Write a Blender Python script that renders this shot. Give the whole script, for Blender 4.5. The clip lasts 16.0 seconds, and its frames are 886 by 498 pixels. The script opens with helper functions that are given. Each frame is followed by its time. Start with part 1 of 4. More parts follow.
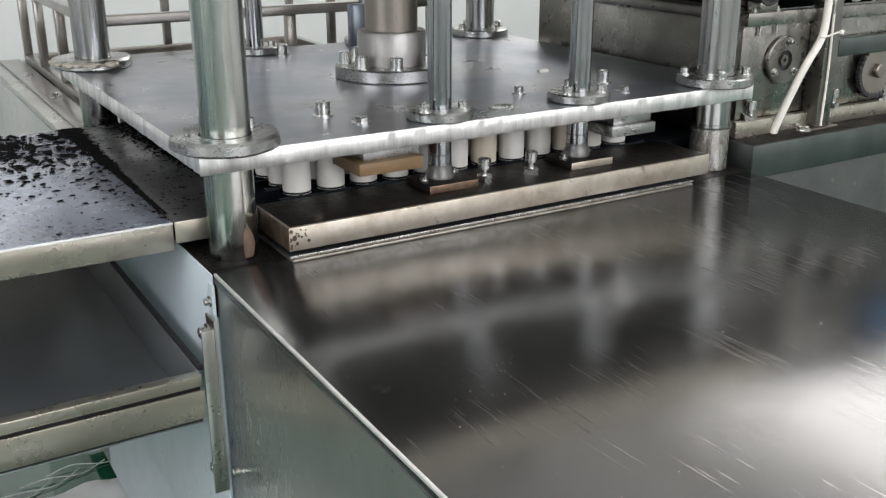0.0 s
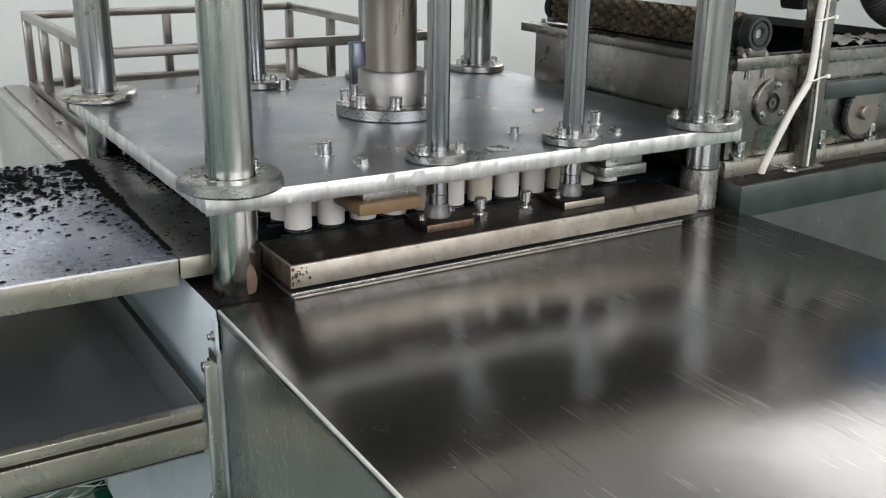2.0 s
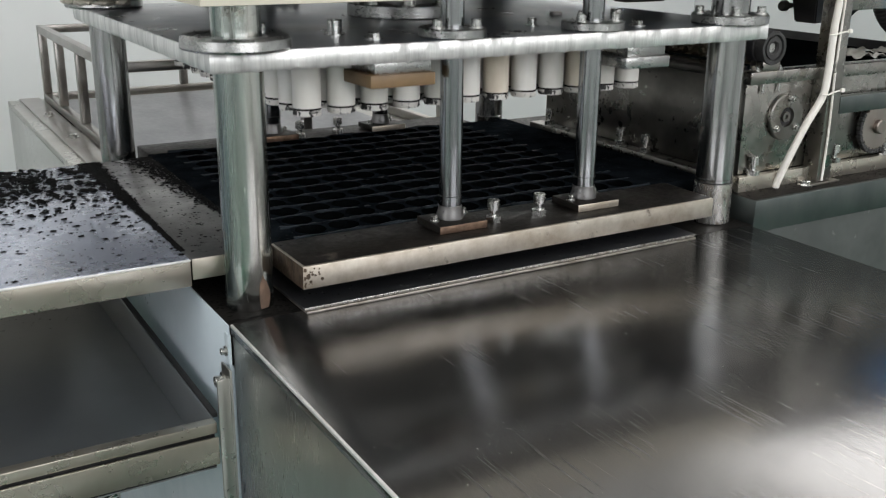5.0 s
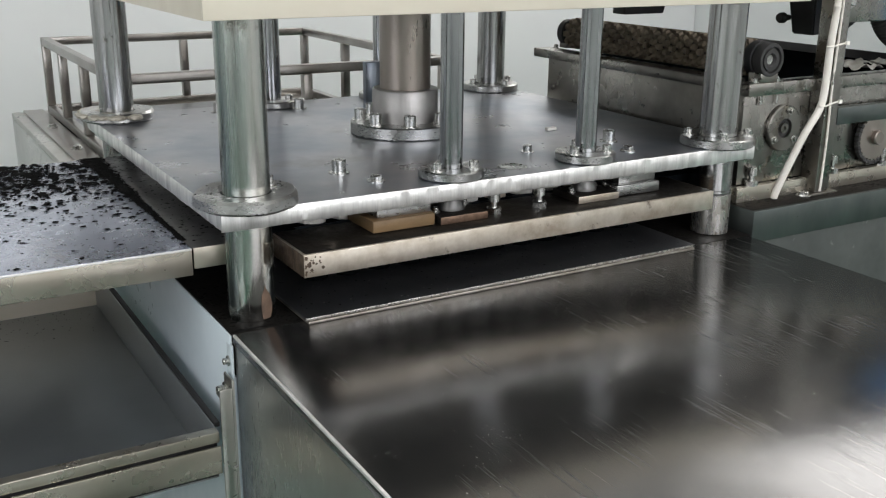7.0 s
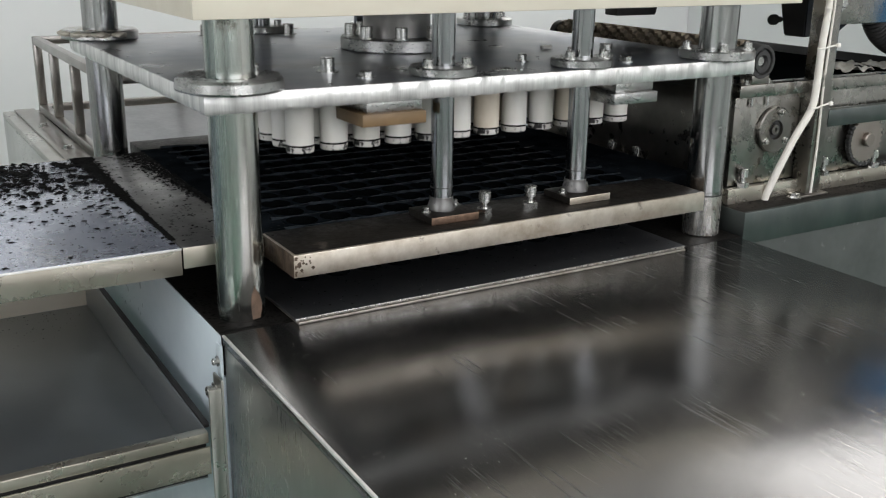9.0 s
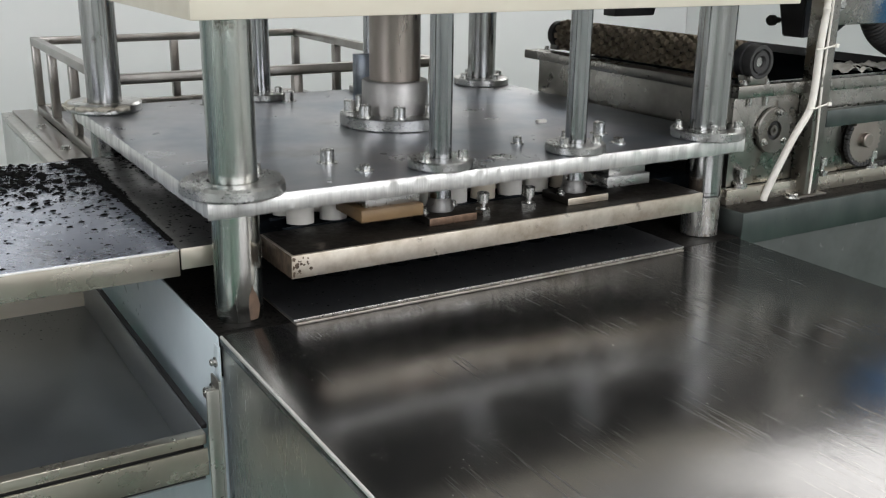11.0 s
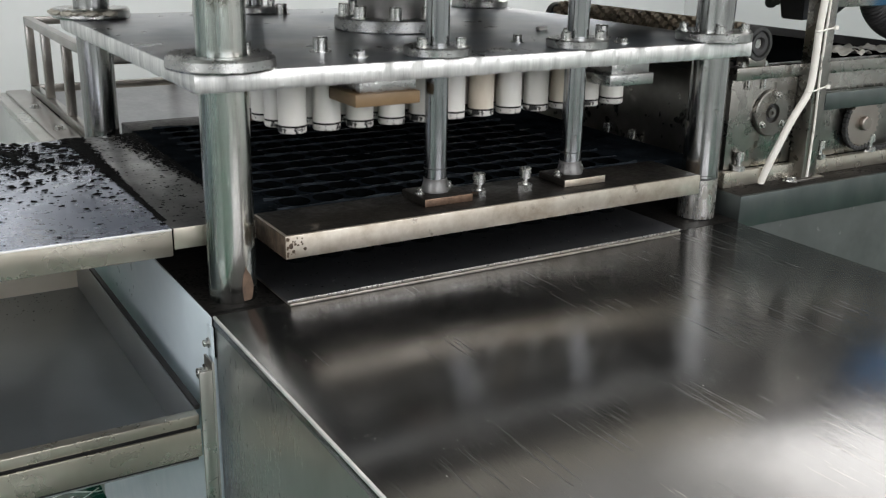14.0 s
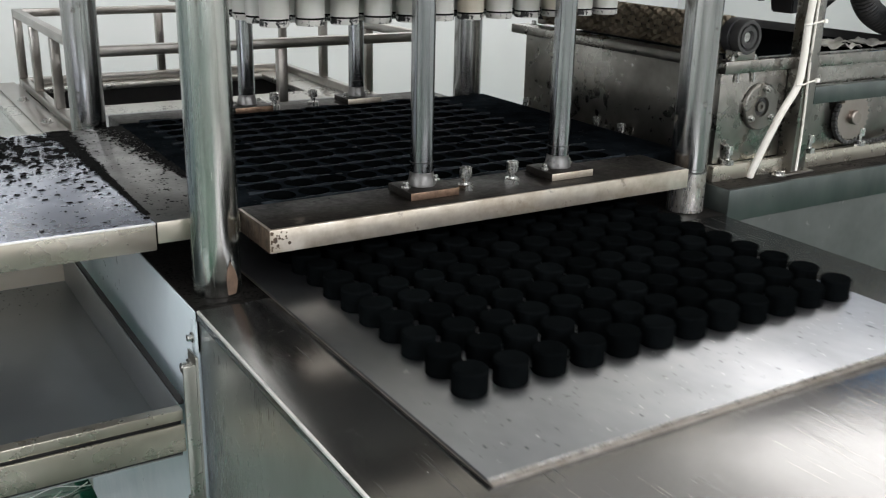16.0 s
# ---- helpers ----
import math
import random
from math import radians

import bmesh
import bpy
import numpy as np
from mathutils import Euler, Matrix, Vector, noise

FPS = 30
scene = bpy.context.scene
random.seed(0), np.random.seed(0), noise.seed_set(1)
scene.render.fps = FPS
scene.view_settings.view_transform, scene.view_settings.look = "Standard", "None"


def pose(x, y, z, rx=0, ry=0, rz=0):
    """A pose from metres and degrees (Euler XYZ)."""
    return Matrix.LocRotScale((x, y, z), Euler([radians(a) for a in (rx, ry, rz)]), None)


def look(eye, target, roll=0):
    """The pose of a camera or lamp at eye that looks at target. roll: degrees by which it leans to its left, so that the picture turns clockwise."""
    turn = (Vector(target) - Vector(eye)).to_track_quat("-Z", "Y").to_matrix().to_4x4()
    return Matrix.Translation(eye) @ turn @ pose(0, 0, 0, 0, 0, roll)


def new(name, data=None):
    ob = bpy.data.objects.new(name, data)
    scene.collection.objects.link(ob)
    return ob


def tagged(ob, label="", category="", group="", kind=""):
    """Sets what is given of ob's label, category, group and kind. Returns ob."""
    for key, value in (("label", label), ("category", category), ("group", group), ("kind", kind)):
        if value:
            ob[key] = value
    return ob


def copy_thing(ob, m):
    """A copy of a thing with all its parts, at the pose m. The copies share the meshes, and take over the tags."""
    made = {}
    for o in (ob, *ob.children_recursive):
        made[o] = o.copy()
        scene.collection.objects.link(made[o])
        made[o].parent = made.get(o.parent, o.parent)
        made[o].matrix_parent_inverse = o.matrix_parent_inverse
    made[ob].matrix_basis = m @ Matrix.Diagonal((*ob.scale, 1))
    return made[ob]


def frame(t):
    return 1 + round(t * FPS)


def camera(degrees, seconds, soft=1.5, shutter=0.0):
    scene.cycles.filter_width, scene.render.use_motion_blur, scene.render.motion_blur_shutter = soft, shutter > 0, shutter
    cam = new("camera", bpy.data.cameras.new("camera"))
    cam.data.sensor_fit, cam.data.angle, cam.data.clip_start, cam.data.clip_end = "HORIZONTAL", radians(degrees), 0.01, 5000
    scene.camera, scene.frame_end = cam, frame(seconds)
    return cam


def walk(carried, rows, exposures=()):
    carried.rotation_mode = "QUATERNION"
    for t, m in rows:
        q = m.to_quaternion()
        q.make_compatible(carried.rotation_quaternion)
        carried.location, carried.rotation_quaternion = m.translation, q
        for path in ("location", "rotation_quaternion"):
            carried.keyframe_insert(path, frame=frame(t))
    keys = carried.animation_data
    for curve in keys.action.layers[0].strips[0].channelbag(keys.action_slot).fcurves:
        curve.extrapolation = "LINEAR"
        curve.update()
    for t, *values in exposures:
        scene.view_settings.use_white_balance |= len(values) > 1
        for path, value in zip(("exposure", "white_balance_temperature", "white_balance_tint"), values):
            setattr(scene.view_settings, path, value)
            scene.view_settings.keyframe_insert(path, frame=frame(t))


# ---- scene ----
cam = camera(48.19, 16.0, 1.2, 0.5)
PATH = [
    (0.0, pose(-0.3523, -1.1416, 1.2476, 70.322, 0.014, -31.089)),
    (0.5, pose(-0.3611, -1.1430, 1.2717, 70.561, -0.441, -31.070)),
    (1.0, pose(-0.3731, -1.1529, 1.2867, 70.807, -0.700, -30.990)),
    (1.5, pose(-0.3725, -1.1636, 1.2945, 71.033, -0.755, -31.031)),
    (2.0, pose(-0.3720, -1.1677, 1.2901, 71.318, -0.754, -31.174)),
    (2.5, pose(-0.3759, -1.1679, 1.2910, 71.474, -0.775, -31.098)),
    (3.0, pose(-0.3757, -1.1676, 1.2914, 71.679, -0.821, -30.856)),
    (3.5, pose(-0.3728, -1.1670, 1.2934, 71.883, -0.818, -30.829)),
    (4.0, pose(-0.3701, -1.1638, 1.2939, 71.842, -0.733, -30.695)),
    (6.5, pose(-0.3751, -1.1704, 1.2974, 72.406, -0.540, -30.372)),
    (7.0, pose(-0.3760, -1.1757, 1.2993, 72.532, -0.549, -30.405)),
    (7.5, pose(-0.3783, -1.1802, 1.3003, 72.573, -0.677, -30.504)),
    (8.0, pose(-0.3764, -1.1814, 1.2992, 72.490, -0.816, -30.648)),
    (8.5, pose(-0.3728, -1.1779, 1.2982, 72.534, -0.820, -30.731)),
    (9.0, pose(-0.3713, -1.1765, 1.2985, 72.582, -0.805, -30.710)),
    (11.5, pose(-0.3687, -1.1753, 1.2968, 72.641, -0.809, -30.780)),
    (12.0, pose(-0.3672, -1.1741, 1.2942, 72.450, -0.847, -30.765)),
    (12.5, pose(-0.3646, -1.1737, 1.2943, 72.295, -0.924, -30.812)),
    (13.0, pose(-0.3639, -1.1739, 1.2924, 72.173, -1.020, -30.825)),
    (13.5, pose(-0.3643, -1.1726, 1.2902, 71.954, -1.101, -30.828)),
    (14.0, pose(-0.3638, -1.1698, 1.2893, 71.775, -1.103, -30.893)),
    (14.5, pose(-0.3644, -1.1693, 1.2879, 71.605, -1.112, -30.837)),
    (15.0, pose(-0.3636, -1.1696, 1.2881, 71.553, -1.097, -30.816)),
    (15.5, pose(-0.3592, -1.1687, 1.2883, 71.585, -1.101, -30.885)),
    (16.0, pose(-0.3488, -1.1710, 1.2884, 71.403, -1.202, -31.135)),
]
walk(cam, PATH, ((0.0, -0.04), (3.0, -0.19), (8.0, -0.23), (12.5, -0.25), (14.4, -0.13), (15.6, -0.02), (16.0, 0.0)))

# ---- light ----
world = bpy.data.worlds.new("sky")
scene.world = world
world.use_nodes = True
wn = world.node_tree
sky = wn.nodes.new("ShaderNodeTexSky")
sky.sky_type, sky.sun_disc = "NISHITA", False
sky.sun_elevation, sky.sun_rotation = radians(48), radians(120)
wn.nodes["Background"].inputs["Strength"].default_value = 0.12
wn.links.new(sky.outputs[0], wn.nodes["Background"].inputs["Color"])


def window_light(name, m, sx, sy, watts, color):
    data = bpy.data.lights.new(name, "AREA")
    data.shape, data.size, data.size_y, data.energy, data.color = "RECTANGLE", sx, sy, watts, color
    ob = new(name, data)
    ob.matrix_world = m
    return ob


COOL = (1.0, 0.976, 0.985)
WARM = (1.0, 0.965, 0.925)
window_light("window_light", look((4.25, -2.6, 4.05), (0.0, -2.6, 3.2)), 3.4, 1.6, 120, WARM)
window_light("window_light", look((4.25, 3.2, 3.65), (0.0, 3.2, 2.9)), 5.5, 2.3, 270, WARM)
# west and south lamps are added fill light, set at assumed windows
window_light("window_light", look((-5.4, -2.0, 3.1), (0.0, -1.6, 2.4)), 3.6, 3.2, 140, COOL)
window_light("window_light", look((0.6, -5.4, 3.1), (0.6, 0.0, 2.4)), 5.6, 3.2, 265, COOL)


# ---- materials ----
def material(name, color, rough=0.5, metal=0.0, color2=None, scale=6.0, stretch=(1, 1, 1), bump=0.0, bscale=80.0,
             bstretch=None, rvar=0.0, spots=None, spot_scale=20.0, spot_at=0.62, spot_soft=0.08, coat=0.0, island=0.0, spec=0.5):
    """Two scales of noise over a base colour: stains that shift colour and gloss, and a fine grain as relief."""
    mat = bpy.data.materials.new(name)
    mat.use_nodes = True
    nt = mat.node_tree
    bsdf = nt.nodes["Principled BSDF"]
    L = nt.links.new

    def node(kind, **kw):
        n = nt.nodes.new(kind)
        for k, val in kw.items():
            n.inputs[k].default_value = val
        return n

    co = node("ShaderNodeTexCoord")

    def field(sc, st, detail=4.0):
        mp = node("ShaderNodeMapping", Scale=st)
        L(co.outputs["Object"], mp.inputs[0])
        nz = node("ShaderNodeTexNoise", Scale=sc, Detail=detail, Roughness=0.6)
        L(mp.outputs[0], nz.inputs["Vector"])
        return nz.outputs["Fac"]

    def ramp(src, a, b):
        mr = node("ShaderNodeMapRange")
        mr.inputs["From Min"].default_value, mr.inputs["From Max"].default_value = a, b
        L(src, mr.inputs["Value"])
        return mr.outputs["Result"]

    def mix(fac, c1, c2):
        mx = nt.nodes.new("ShaderNodeMix")
        mx.data_type = "RGBA"
        for idx, c in ((6, c1), (7, c2)):
            if isinstance(c, tuple):
                mx.inputs[idx].default_value = (*c, 1)
            else:
                L(c, mx.inputs[idx])
        L(fac, mx.inputs[0])
        return mx.outputs[2]

    stain = field(scale, stretch)
    c2 = color2 or tuple(c * 0.75 for c in color)
    col = mix(ramp(stain, 0.35, 0.68), color, c2)
    if island:
        info = node("ShaderNodeObjectInfo")
        hsv = node("ShaderNodeHueSaturation")
        mr = node("ShaderNodeMapRange")
        mr.inputs["To Min"].default_value, mr.inputs["To Max"].default_value = 1 - island, 1 + island
        L(info.outputs["Random"], mr.inputs["Value"])
        L(mr.outputs["Result"], hsv.inputs["Value"])
        L(col, hsv.inputs["Color"])
        col = hsv.outputs["Color"]
    if spots:
        sp = ramp(field(spot_scale, (1, 1, 1), 6.0), spot_at, spot_at + spot_soft)
        col = mix(sp, col, spots)
        mm = node("ShaderNodeMath")
        mm.operation = "MULTIPLY_ADD"
        mm.inputs[1].default_value, mm.inputs[2].default_value = -metal * 0.8, metal
        L(sp, mm.inputs[0])
        L(mm.outputs[0], bsdf.inputs["Metallic"])
    else:
        bsdf.inputs["Metallic"].default_value = metal
    L(col, bsdf.inputs["Base Color"])
    grain = field(bscale, bstretch or stretch, 3.0)
    if rvar:
        both = node("ShaderNodeMath")
        both.operation = "ADD"
        L(stain, both.inputs[0])
        L(grain, both.inputs[1])
        mr = node("ShaderNodeMapRange")
        mr.inputs["From Min"].default_value, mr.inputs["From Max"].default_value = 0.7, 1.3
        mr.inputs["To Min"].default_value, mr.inputs["To Max"].default_value = max(0.03, rough - rvar), min(1, rough + rvar)
        L(both.outputs[0], mr.inputs["Value"])
        L(mr.outputs["Result"], bsdf.inputs["Roughness"])
    else:
        bsdf.inputs["Roughness"].default_value = rough
    if bump:
        bp = node("ShaderNodeBump", Strength=bump, Distance=0.002)
        L(grain, bp.inputs["Height"])
        L(bp.outputs[0], bsdf.inputs["Normal"])
    bsdf.inputs["Coat Weight"].default_value = coat
    bsdf.inputs["Specular IOR Level"].default_value = spec
    return mat


M = {}


def brushed_table():
    """Brushed stainless: long fine scratches along y that scatter light, and faint smudges."""
    mat = material("brushed_stainless_top", (0.128, 0.127, 0.126), 0.16, 0.9, (0.108, 0.107, 0.106), 3.0, (1, 0.6, 1))
    nt = mat.node_tree
    L = nt.links.new
    bsdf = nt.nodes["Principled BSDF"]
    co = nt.nodes.new("ShaderNodeTexCoord")

    def band(scale, stretch, lo, hi, to):
        mp = nt.nodes.new("ShaderNodeMapping")
        mp.inputs["Scale"].default_value = stretch
        nz = nt.nodes.new("ShaderNodeTexNoise")
        nz.inputs["Scale"].default_value, nz.inputs["Detail"].default_value = scale, 3.0
        mr = nt.nodes.new("ShaderNodeMapRange")
        for key, value in (("From Min", lo), ("From Max", hi), ("To Min", 0.0), ("To Max", to)):
            mr.inputs[key].default_value = value
        L(co.outputs["Object"], mp.inputs[0])
        L(mp.outputs[0], nz.inputs["Vector"])
        L(nz.outputs["Fac"], mr.inputs["Value"])
        return mr.outputs["Result"]

    def sum_of(a, b, how="ADD"):
        m = nt.nodes.new("ShaderNodeMath")
        m.operation = how
        for k, src in enumerate((a, b)):
            if isinstance(src, float):
                m.inputs[k].default_value = src
            else:
                L(src, m.inputs[k])
        return m.outputs[0]

    hair = band(130.0, (7, 0.08, 7), 0.35, 0.7, 0.07)
    deep = sum_of(band(60.0, (5, 0.12, 5), 0.60, 0.70, 1.0), band(5.0, (1, 1, 1), 0.45, 0.62, 1.0), "MULTIPLY")
    smudge = band(7.0, (1, 1, 1), 0.45, 0.75, 0.09)
    rough = sum_of(sum_of(sum_of(hair, smudge), sum_of(deep, 0.24, "MULTIPLY")), 0.135)
    L(rough, bsdf.inputs["Roughness"])
    bp = nt.nodes.new("ShaderNodeBump")
    bp.inputs["Strength"].default_value, bp.inputs["Distance"].default_value = 0.05, 0.002
    L(sum_of(sum_of(hair, 6.0, "MULTIPLY"), deep), bp.inputs["Height"])
    L(bp.outputs[0], bsdf.inputs["Normal"])
    return mat


M["table"] = brushed_table()
M["scratch"] = material("scratched_stainless", (0.33, 0.32, 0.305), 0.25, 0.95, (0.24, 0.235, 0.225), 30.0, (1, 0.3, 1))
M["steel"] = material("stainless_sheet", (0.52, 0.51, 0.48), 0.3, 1.0, (0.42, 0.41, 0.38), 5.0, (1, 1, 1), 0.015, 120.0, (1, 1, 1), 0.06)
M["steel_side"] = material("stainless_side_sheet", (0.6, 0.61, 0.585), 0.3, 1.0, (0.44, 0.45, 0.425), 4.0, (1, 1, 0.6), 0.004, 110.0, (3, 3, 0.4), 0.05,
                           (0.1, 0.12, 0.11), 14.0, 0.7, 0.05)
# dark upright streaks serve as stains and as the column's vertical reflections
M["column"] = material("plain_column_steel", (0.5, 0.505, 0.5), 0.2, 1.0, (0.17, 0.17, 0.165), 30.0, (1, 1, 0.04), 0.04, 200.0, (1, 1, 0.05), 0.08,
                       (0.13, 0.115, 0.09), 20.0, 0.64, 0.1)
M["worn_zinc"] = material("worn_bright_sleeve", (0.62, 0.61, 0.59), 0.28, 0.9, (0.36, 0.34, 0.3), 40.0, (1, 1, 0.3), 0.2, 160.0, None, 0.1,
                          (0.1, 0.08, 0.06), 36.0, 0.55, 0.12)
M["aged_nylon"] = material("yellowed_nylon", (0.74, 0.68, 0.58), 0.42, 0.0, (0.62, 0.54, 0.43), 22.0, (1, 1, 0.4), 0.05, 90.0, None, 0.08, island=0.08)
# teal and brown stains; the pale base tone also carries highlights
M["chrome"] = material("plated_column_steel", (0.62, 0.61, 0.57), 0.24, 1.0, (0.15, 0.215, 0.205), 26.0, (1, 1, 0.05), 0.05, 200.0, (1, 1, 0.05), 0.08,
                       (0.17, 0.14, 0.09), 17.0, 0.62, 0.16)
M["rod"] = material("ground_rod_steel", (0.4, 0.41, 0.415), 0.16, 1.0, (0.24, 0.25, 0.26), 14.0, (1, 1, 0.15), 0.05, 160.0, (1, 1, 0.1), 0.1)
# bluish second tone colours a sky reflection into the plate; dark spots are stains
M["plate"] = material("milled_aluminium_plate", (0.36, 0.36, 0.37), 0.3, 0.88, (0.2, 0.24, 0.295), 4.0, (1, 1, 1), 0.0, 22.0, (1, 1, 1), 0.04,
                      (0.16, 0.155, 0.15), 7.0, 0.6, 0.2)
M["sawn"] = material("sawn_plate_edge", (0.84, 0.84, 0.82), 0.42, 0.8, (0.5, 0.5, 0.49), 16.0, (3, 3, 0.25), 0.6, 75.0, (3, 3, 0.15), 0.12)
M["flange"] = material("turned_steel", (0.5, 0.5, 0.49), 0.3, 1.0, (0.3, 0.3, 0.29), 14.0, (1, 1, 1), 0.012, 150.0, (1, 1, 3), 0.08)
M["bolt"] = material("zinc_bolt", (0.6, 0.6, 0.58), 0.26, 1.0, (0.4, 0.4, 0.38), 60.0, (1, 1, 1), 0.01, 300.0, None, 0.05)
M["ram"] = material("warm_ground_ram", (0.4, 0.355, 0.32), 0.34, 1.0, (0.28, 0.245, 0.22), 10.0, (1, 1, 0.2), 0.06, 120.0, (1, 1, 0.15), 0.1)
M["collar"] = material("matt_turned_collar", (0.5, 0.49, 0.48), 0.46, 0.9, (0.38, 0.37, 0.36), 14.0, (1, 1, 1), 0.0, 60.0, None, 0.06)
M["bar"] = material("worn_tool_steel", (0.62, 0.575, 0.5), 0.42, 0.85, (0.4, 0.345, 0.275), 26.0, (1, 1, 1), 0.1, 160.0, (1, 1, 1), 0.12,
                    (0.085, 0.06, 0.042), 34.0, 0.62, 0.1)
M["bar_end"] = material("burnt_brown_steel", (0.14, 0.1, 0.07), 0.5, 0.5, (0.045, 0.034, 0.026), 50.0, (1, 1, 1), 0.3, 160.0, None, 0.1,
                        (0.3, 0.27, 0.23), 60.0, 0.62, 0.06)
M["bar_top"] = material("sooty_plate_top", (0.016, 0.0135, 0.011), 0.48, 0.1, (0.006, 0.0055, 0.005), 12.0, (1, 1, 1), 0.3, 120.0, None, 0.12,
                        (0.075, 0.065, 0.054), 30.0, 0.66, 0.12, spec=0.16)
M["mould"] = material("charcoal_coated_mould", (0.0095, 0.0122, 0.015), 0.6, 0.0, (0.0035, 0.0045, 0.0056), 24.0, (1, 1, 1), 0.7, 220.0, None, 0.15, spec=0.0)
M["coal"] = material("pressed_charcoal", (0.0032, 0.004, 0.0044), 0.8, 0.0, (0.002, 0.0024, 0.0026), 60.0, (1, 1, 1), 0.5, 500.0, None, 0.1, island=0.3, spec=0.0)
# blue-grey powder tone, paler than the mould to hold the ridges' highlights
M["ridge"] = material("packed_charcoal_powder", (0.024, 0.03, 0.036), 0.45, 0.0, (0.004, 0.005, 0.006), 40.0, (1, 1, 1), 0.6, 260.0, None, 0.15, spec=0.04)
M["crumb"] = material("charcoal_crumb", (0.006, 0.006, 0.006), 0.85, 0.0, (0.01, 0.01, 0.01), 90.0, spec=0.04)
M["nylon"] = material("white_nylon", (0.8, 0.79, 0.76), 0.42, 0.0, (0.7, 0.68, 0.62), 14.0, (1, 1, 0.4), 0.05, 90.0, None, 0.08, island=0.06)
M["nylon_tip"] = material("sooty_nylon_tip", (0.74, 0.73, 0.7), 0.5, 0.0, (0.6, 0.58, 0.54), 30.0, (1, 1, 1), 0.1, 120.0, None, 0.08,
                          (0.02, 0.02, 0.02), 70.0, 0.54, 0.05)
M["bakelite"] = material("brown_bakelite", (0.18, 0.115, 0.055), 0.5, 0.0, (0.12, 0.078, 0.038), 16.0, (1, 1, 3), 0.1, 120.0, None, 0.08)
M["copper"] = material("coppery_steel_block", (0.27, 0.175, 0.12), 0.4, 0.75, (0.09, 0.06, 0.045), 40.0, (1, 1, 1), 0.2, 160.0, None, 0.12)
M["dark_base"] = material("sooty_base_plate", (0.01, 0.009, 0.008), 0.5, 0.1, (0.004, 0.0037, 0.0034), 9.0, (1, 1, 1), 0.3, 140.0, None, 0.1,
                          (0.09, 0.08, 0.07), 26.0, 0.7, 0.08, spec=0.12)
M["feed_top"] = material("filmed_feed_sheet", (0.52, 0.55, 0.645), 0.27, 0.8, (0.44, 0.47, 0.56), 5.0, (1, 1, 1), 0.05, 80.0, None, 0.1,
                         (0.1, 0.1, 0.1), 60.0, 0.68, 0.1)
M["feed_edge"] = material("bent_sheet_edge", (0.5, 0.475, 0.41), 0.28, 0.85, (0.38, 0.35, 0.29), 7.0, (1, 1, 1), 0.0, 30.0, (1, 1, 1), 0.06)
M["strip_top"] = material("dusty_strip_sheet", (0.24, 0.235, 0.23), 0.36, 0.8, (0.11, 0.11, 0.11), 9.0, (1, 1, 1), 0.1, 110.0, None, 0.1,
                          (0.03, 0.03, 0.03), 50.0, 0.6, 0.12)
M["bin"] = material("smooth_tray_sheet", (0.39, 0.415, 0.425), 0.34, 0.8, (0.33, 0.355, 0.36), 3.0, (1, 1, 1), 0.0, 300.0, None, 0.0)
# whitish metal: edge highlights put into the colour, and the pale metal flecks
M["bright_edge"] = material("edge_highlight_and_fleck_metal", (0.8, 0.8, 0.78), 0.42, 0.45, (0.66, 0.66, 0.64), 40.0, (1, 1, 1), 0.02, 300.0)
M["cream"] = material("warm_cover_sheet", (0.78, 0.73, 0.62), 0.4, 0.3, (0.7, 0.64, 0.53), 9.0, (0.4, 1, 1), 0.0, 60.0, None, 0.05,
                      (0.4, 0.3, 0.18), 40.0, 0.72, 0.05)
M["film"] = material("pale_blue_protective_film", (0.62, 0.7, 0.75), 0.35, 0.0, (0.56, 0.65, 0.7), 5.0, (1, 1, 1), 0.04, 40.0, None, 0.08,
                     (0.2, 0.24, 0.26), 13.0, 0.72, 0.03)
M["tray_sheet"] = material("dull_tray_sheet", (0.27, 0.275, 0.287), 0.38, 1.0, (0.2, 0.205, 0.217), 7.0, (1, 0.6, 1), 0.012, 90.0, (1, 0.5, 1), 0.04,
                           (0.48, 0.48, 0.48), 24.0, 0.7, 0.05)
M["tray_edge"] = material("worn_tray_edge", (0.52, 0.49, 0.45), 0.42, 0.9, (0.3, 0.27, 0.23), 30.0)
M["box"] = material("weathered_stainless_box", (0.33, 0.32, 0.295), 0.3, 1.0, (0.16, 0.15, 0.136), 6.0, (1, 1, 1), 0.0, 40.0, (1, 1, 1), 0.1)
M["beam"] = material("grey_green_beam", (0.125, 0.142, 0.137), 0.34, 0.85, (0.065, 0.076, 0.073), 7.0, (1, 1, 0.5), 0.0, 30.0, (1, 1, 1), 0.08,
                     (0.36, 0.38, 0.36), 22.0, 0.7, 0.05)
M["panel"] = material("grey_green_panel", (0.07, 0.079, 0.074), 0.42, 0.1, (0.04, 0.047, 0.044), 5.0, (1, 1, 1), 0.08, 80.0, None, 0.1,
                      (0.13, 0.14, 0.13), 34.0, 0.66, 0.08)
M["rubber"] = material("black_rubber_and_recess_dark", (0.02, 0.02, 0.02), 0.6, 0.0, (0.03, 0.03, 0.03), 30.0, (1, 1, 1), 0.2, 200.0)
M["studs"] = material("dusty_studded_rubber", (0.26, 0.215, 0.15), 0.75, 0.0, (0.13, 0.105, 0.075), 25.0, (1, 1, 1), 0.3, 200.0, None, 0.1)
M["cable"] = material("white_cable_sheath", (0.8, 0.78, 0.73), 0.45, 0.0, (0.7, 0.67, 0.6), 20.0, (1, 1, 1), 0.05, 100.0)
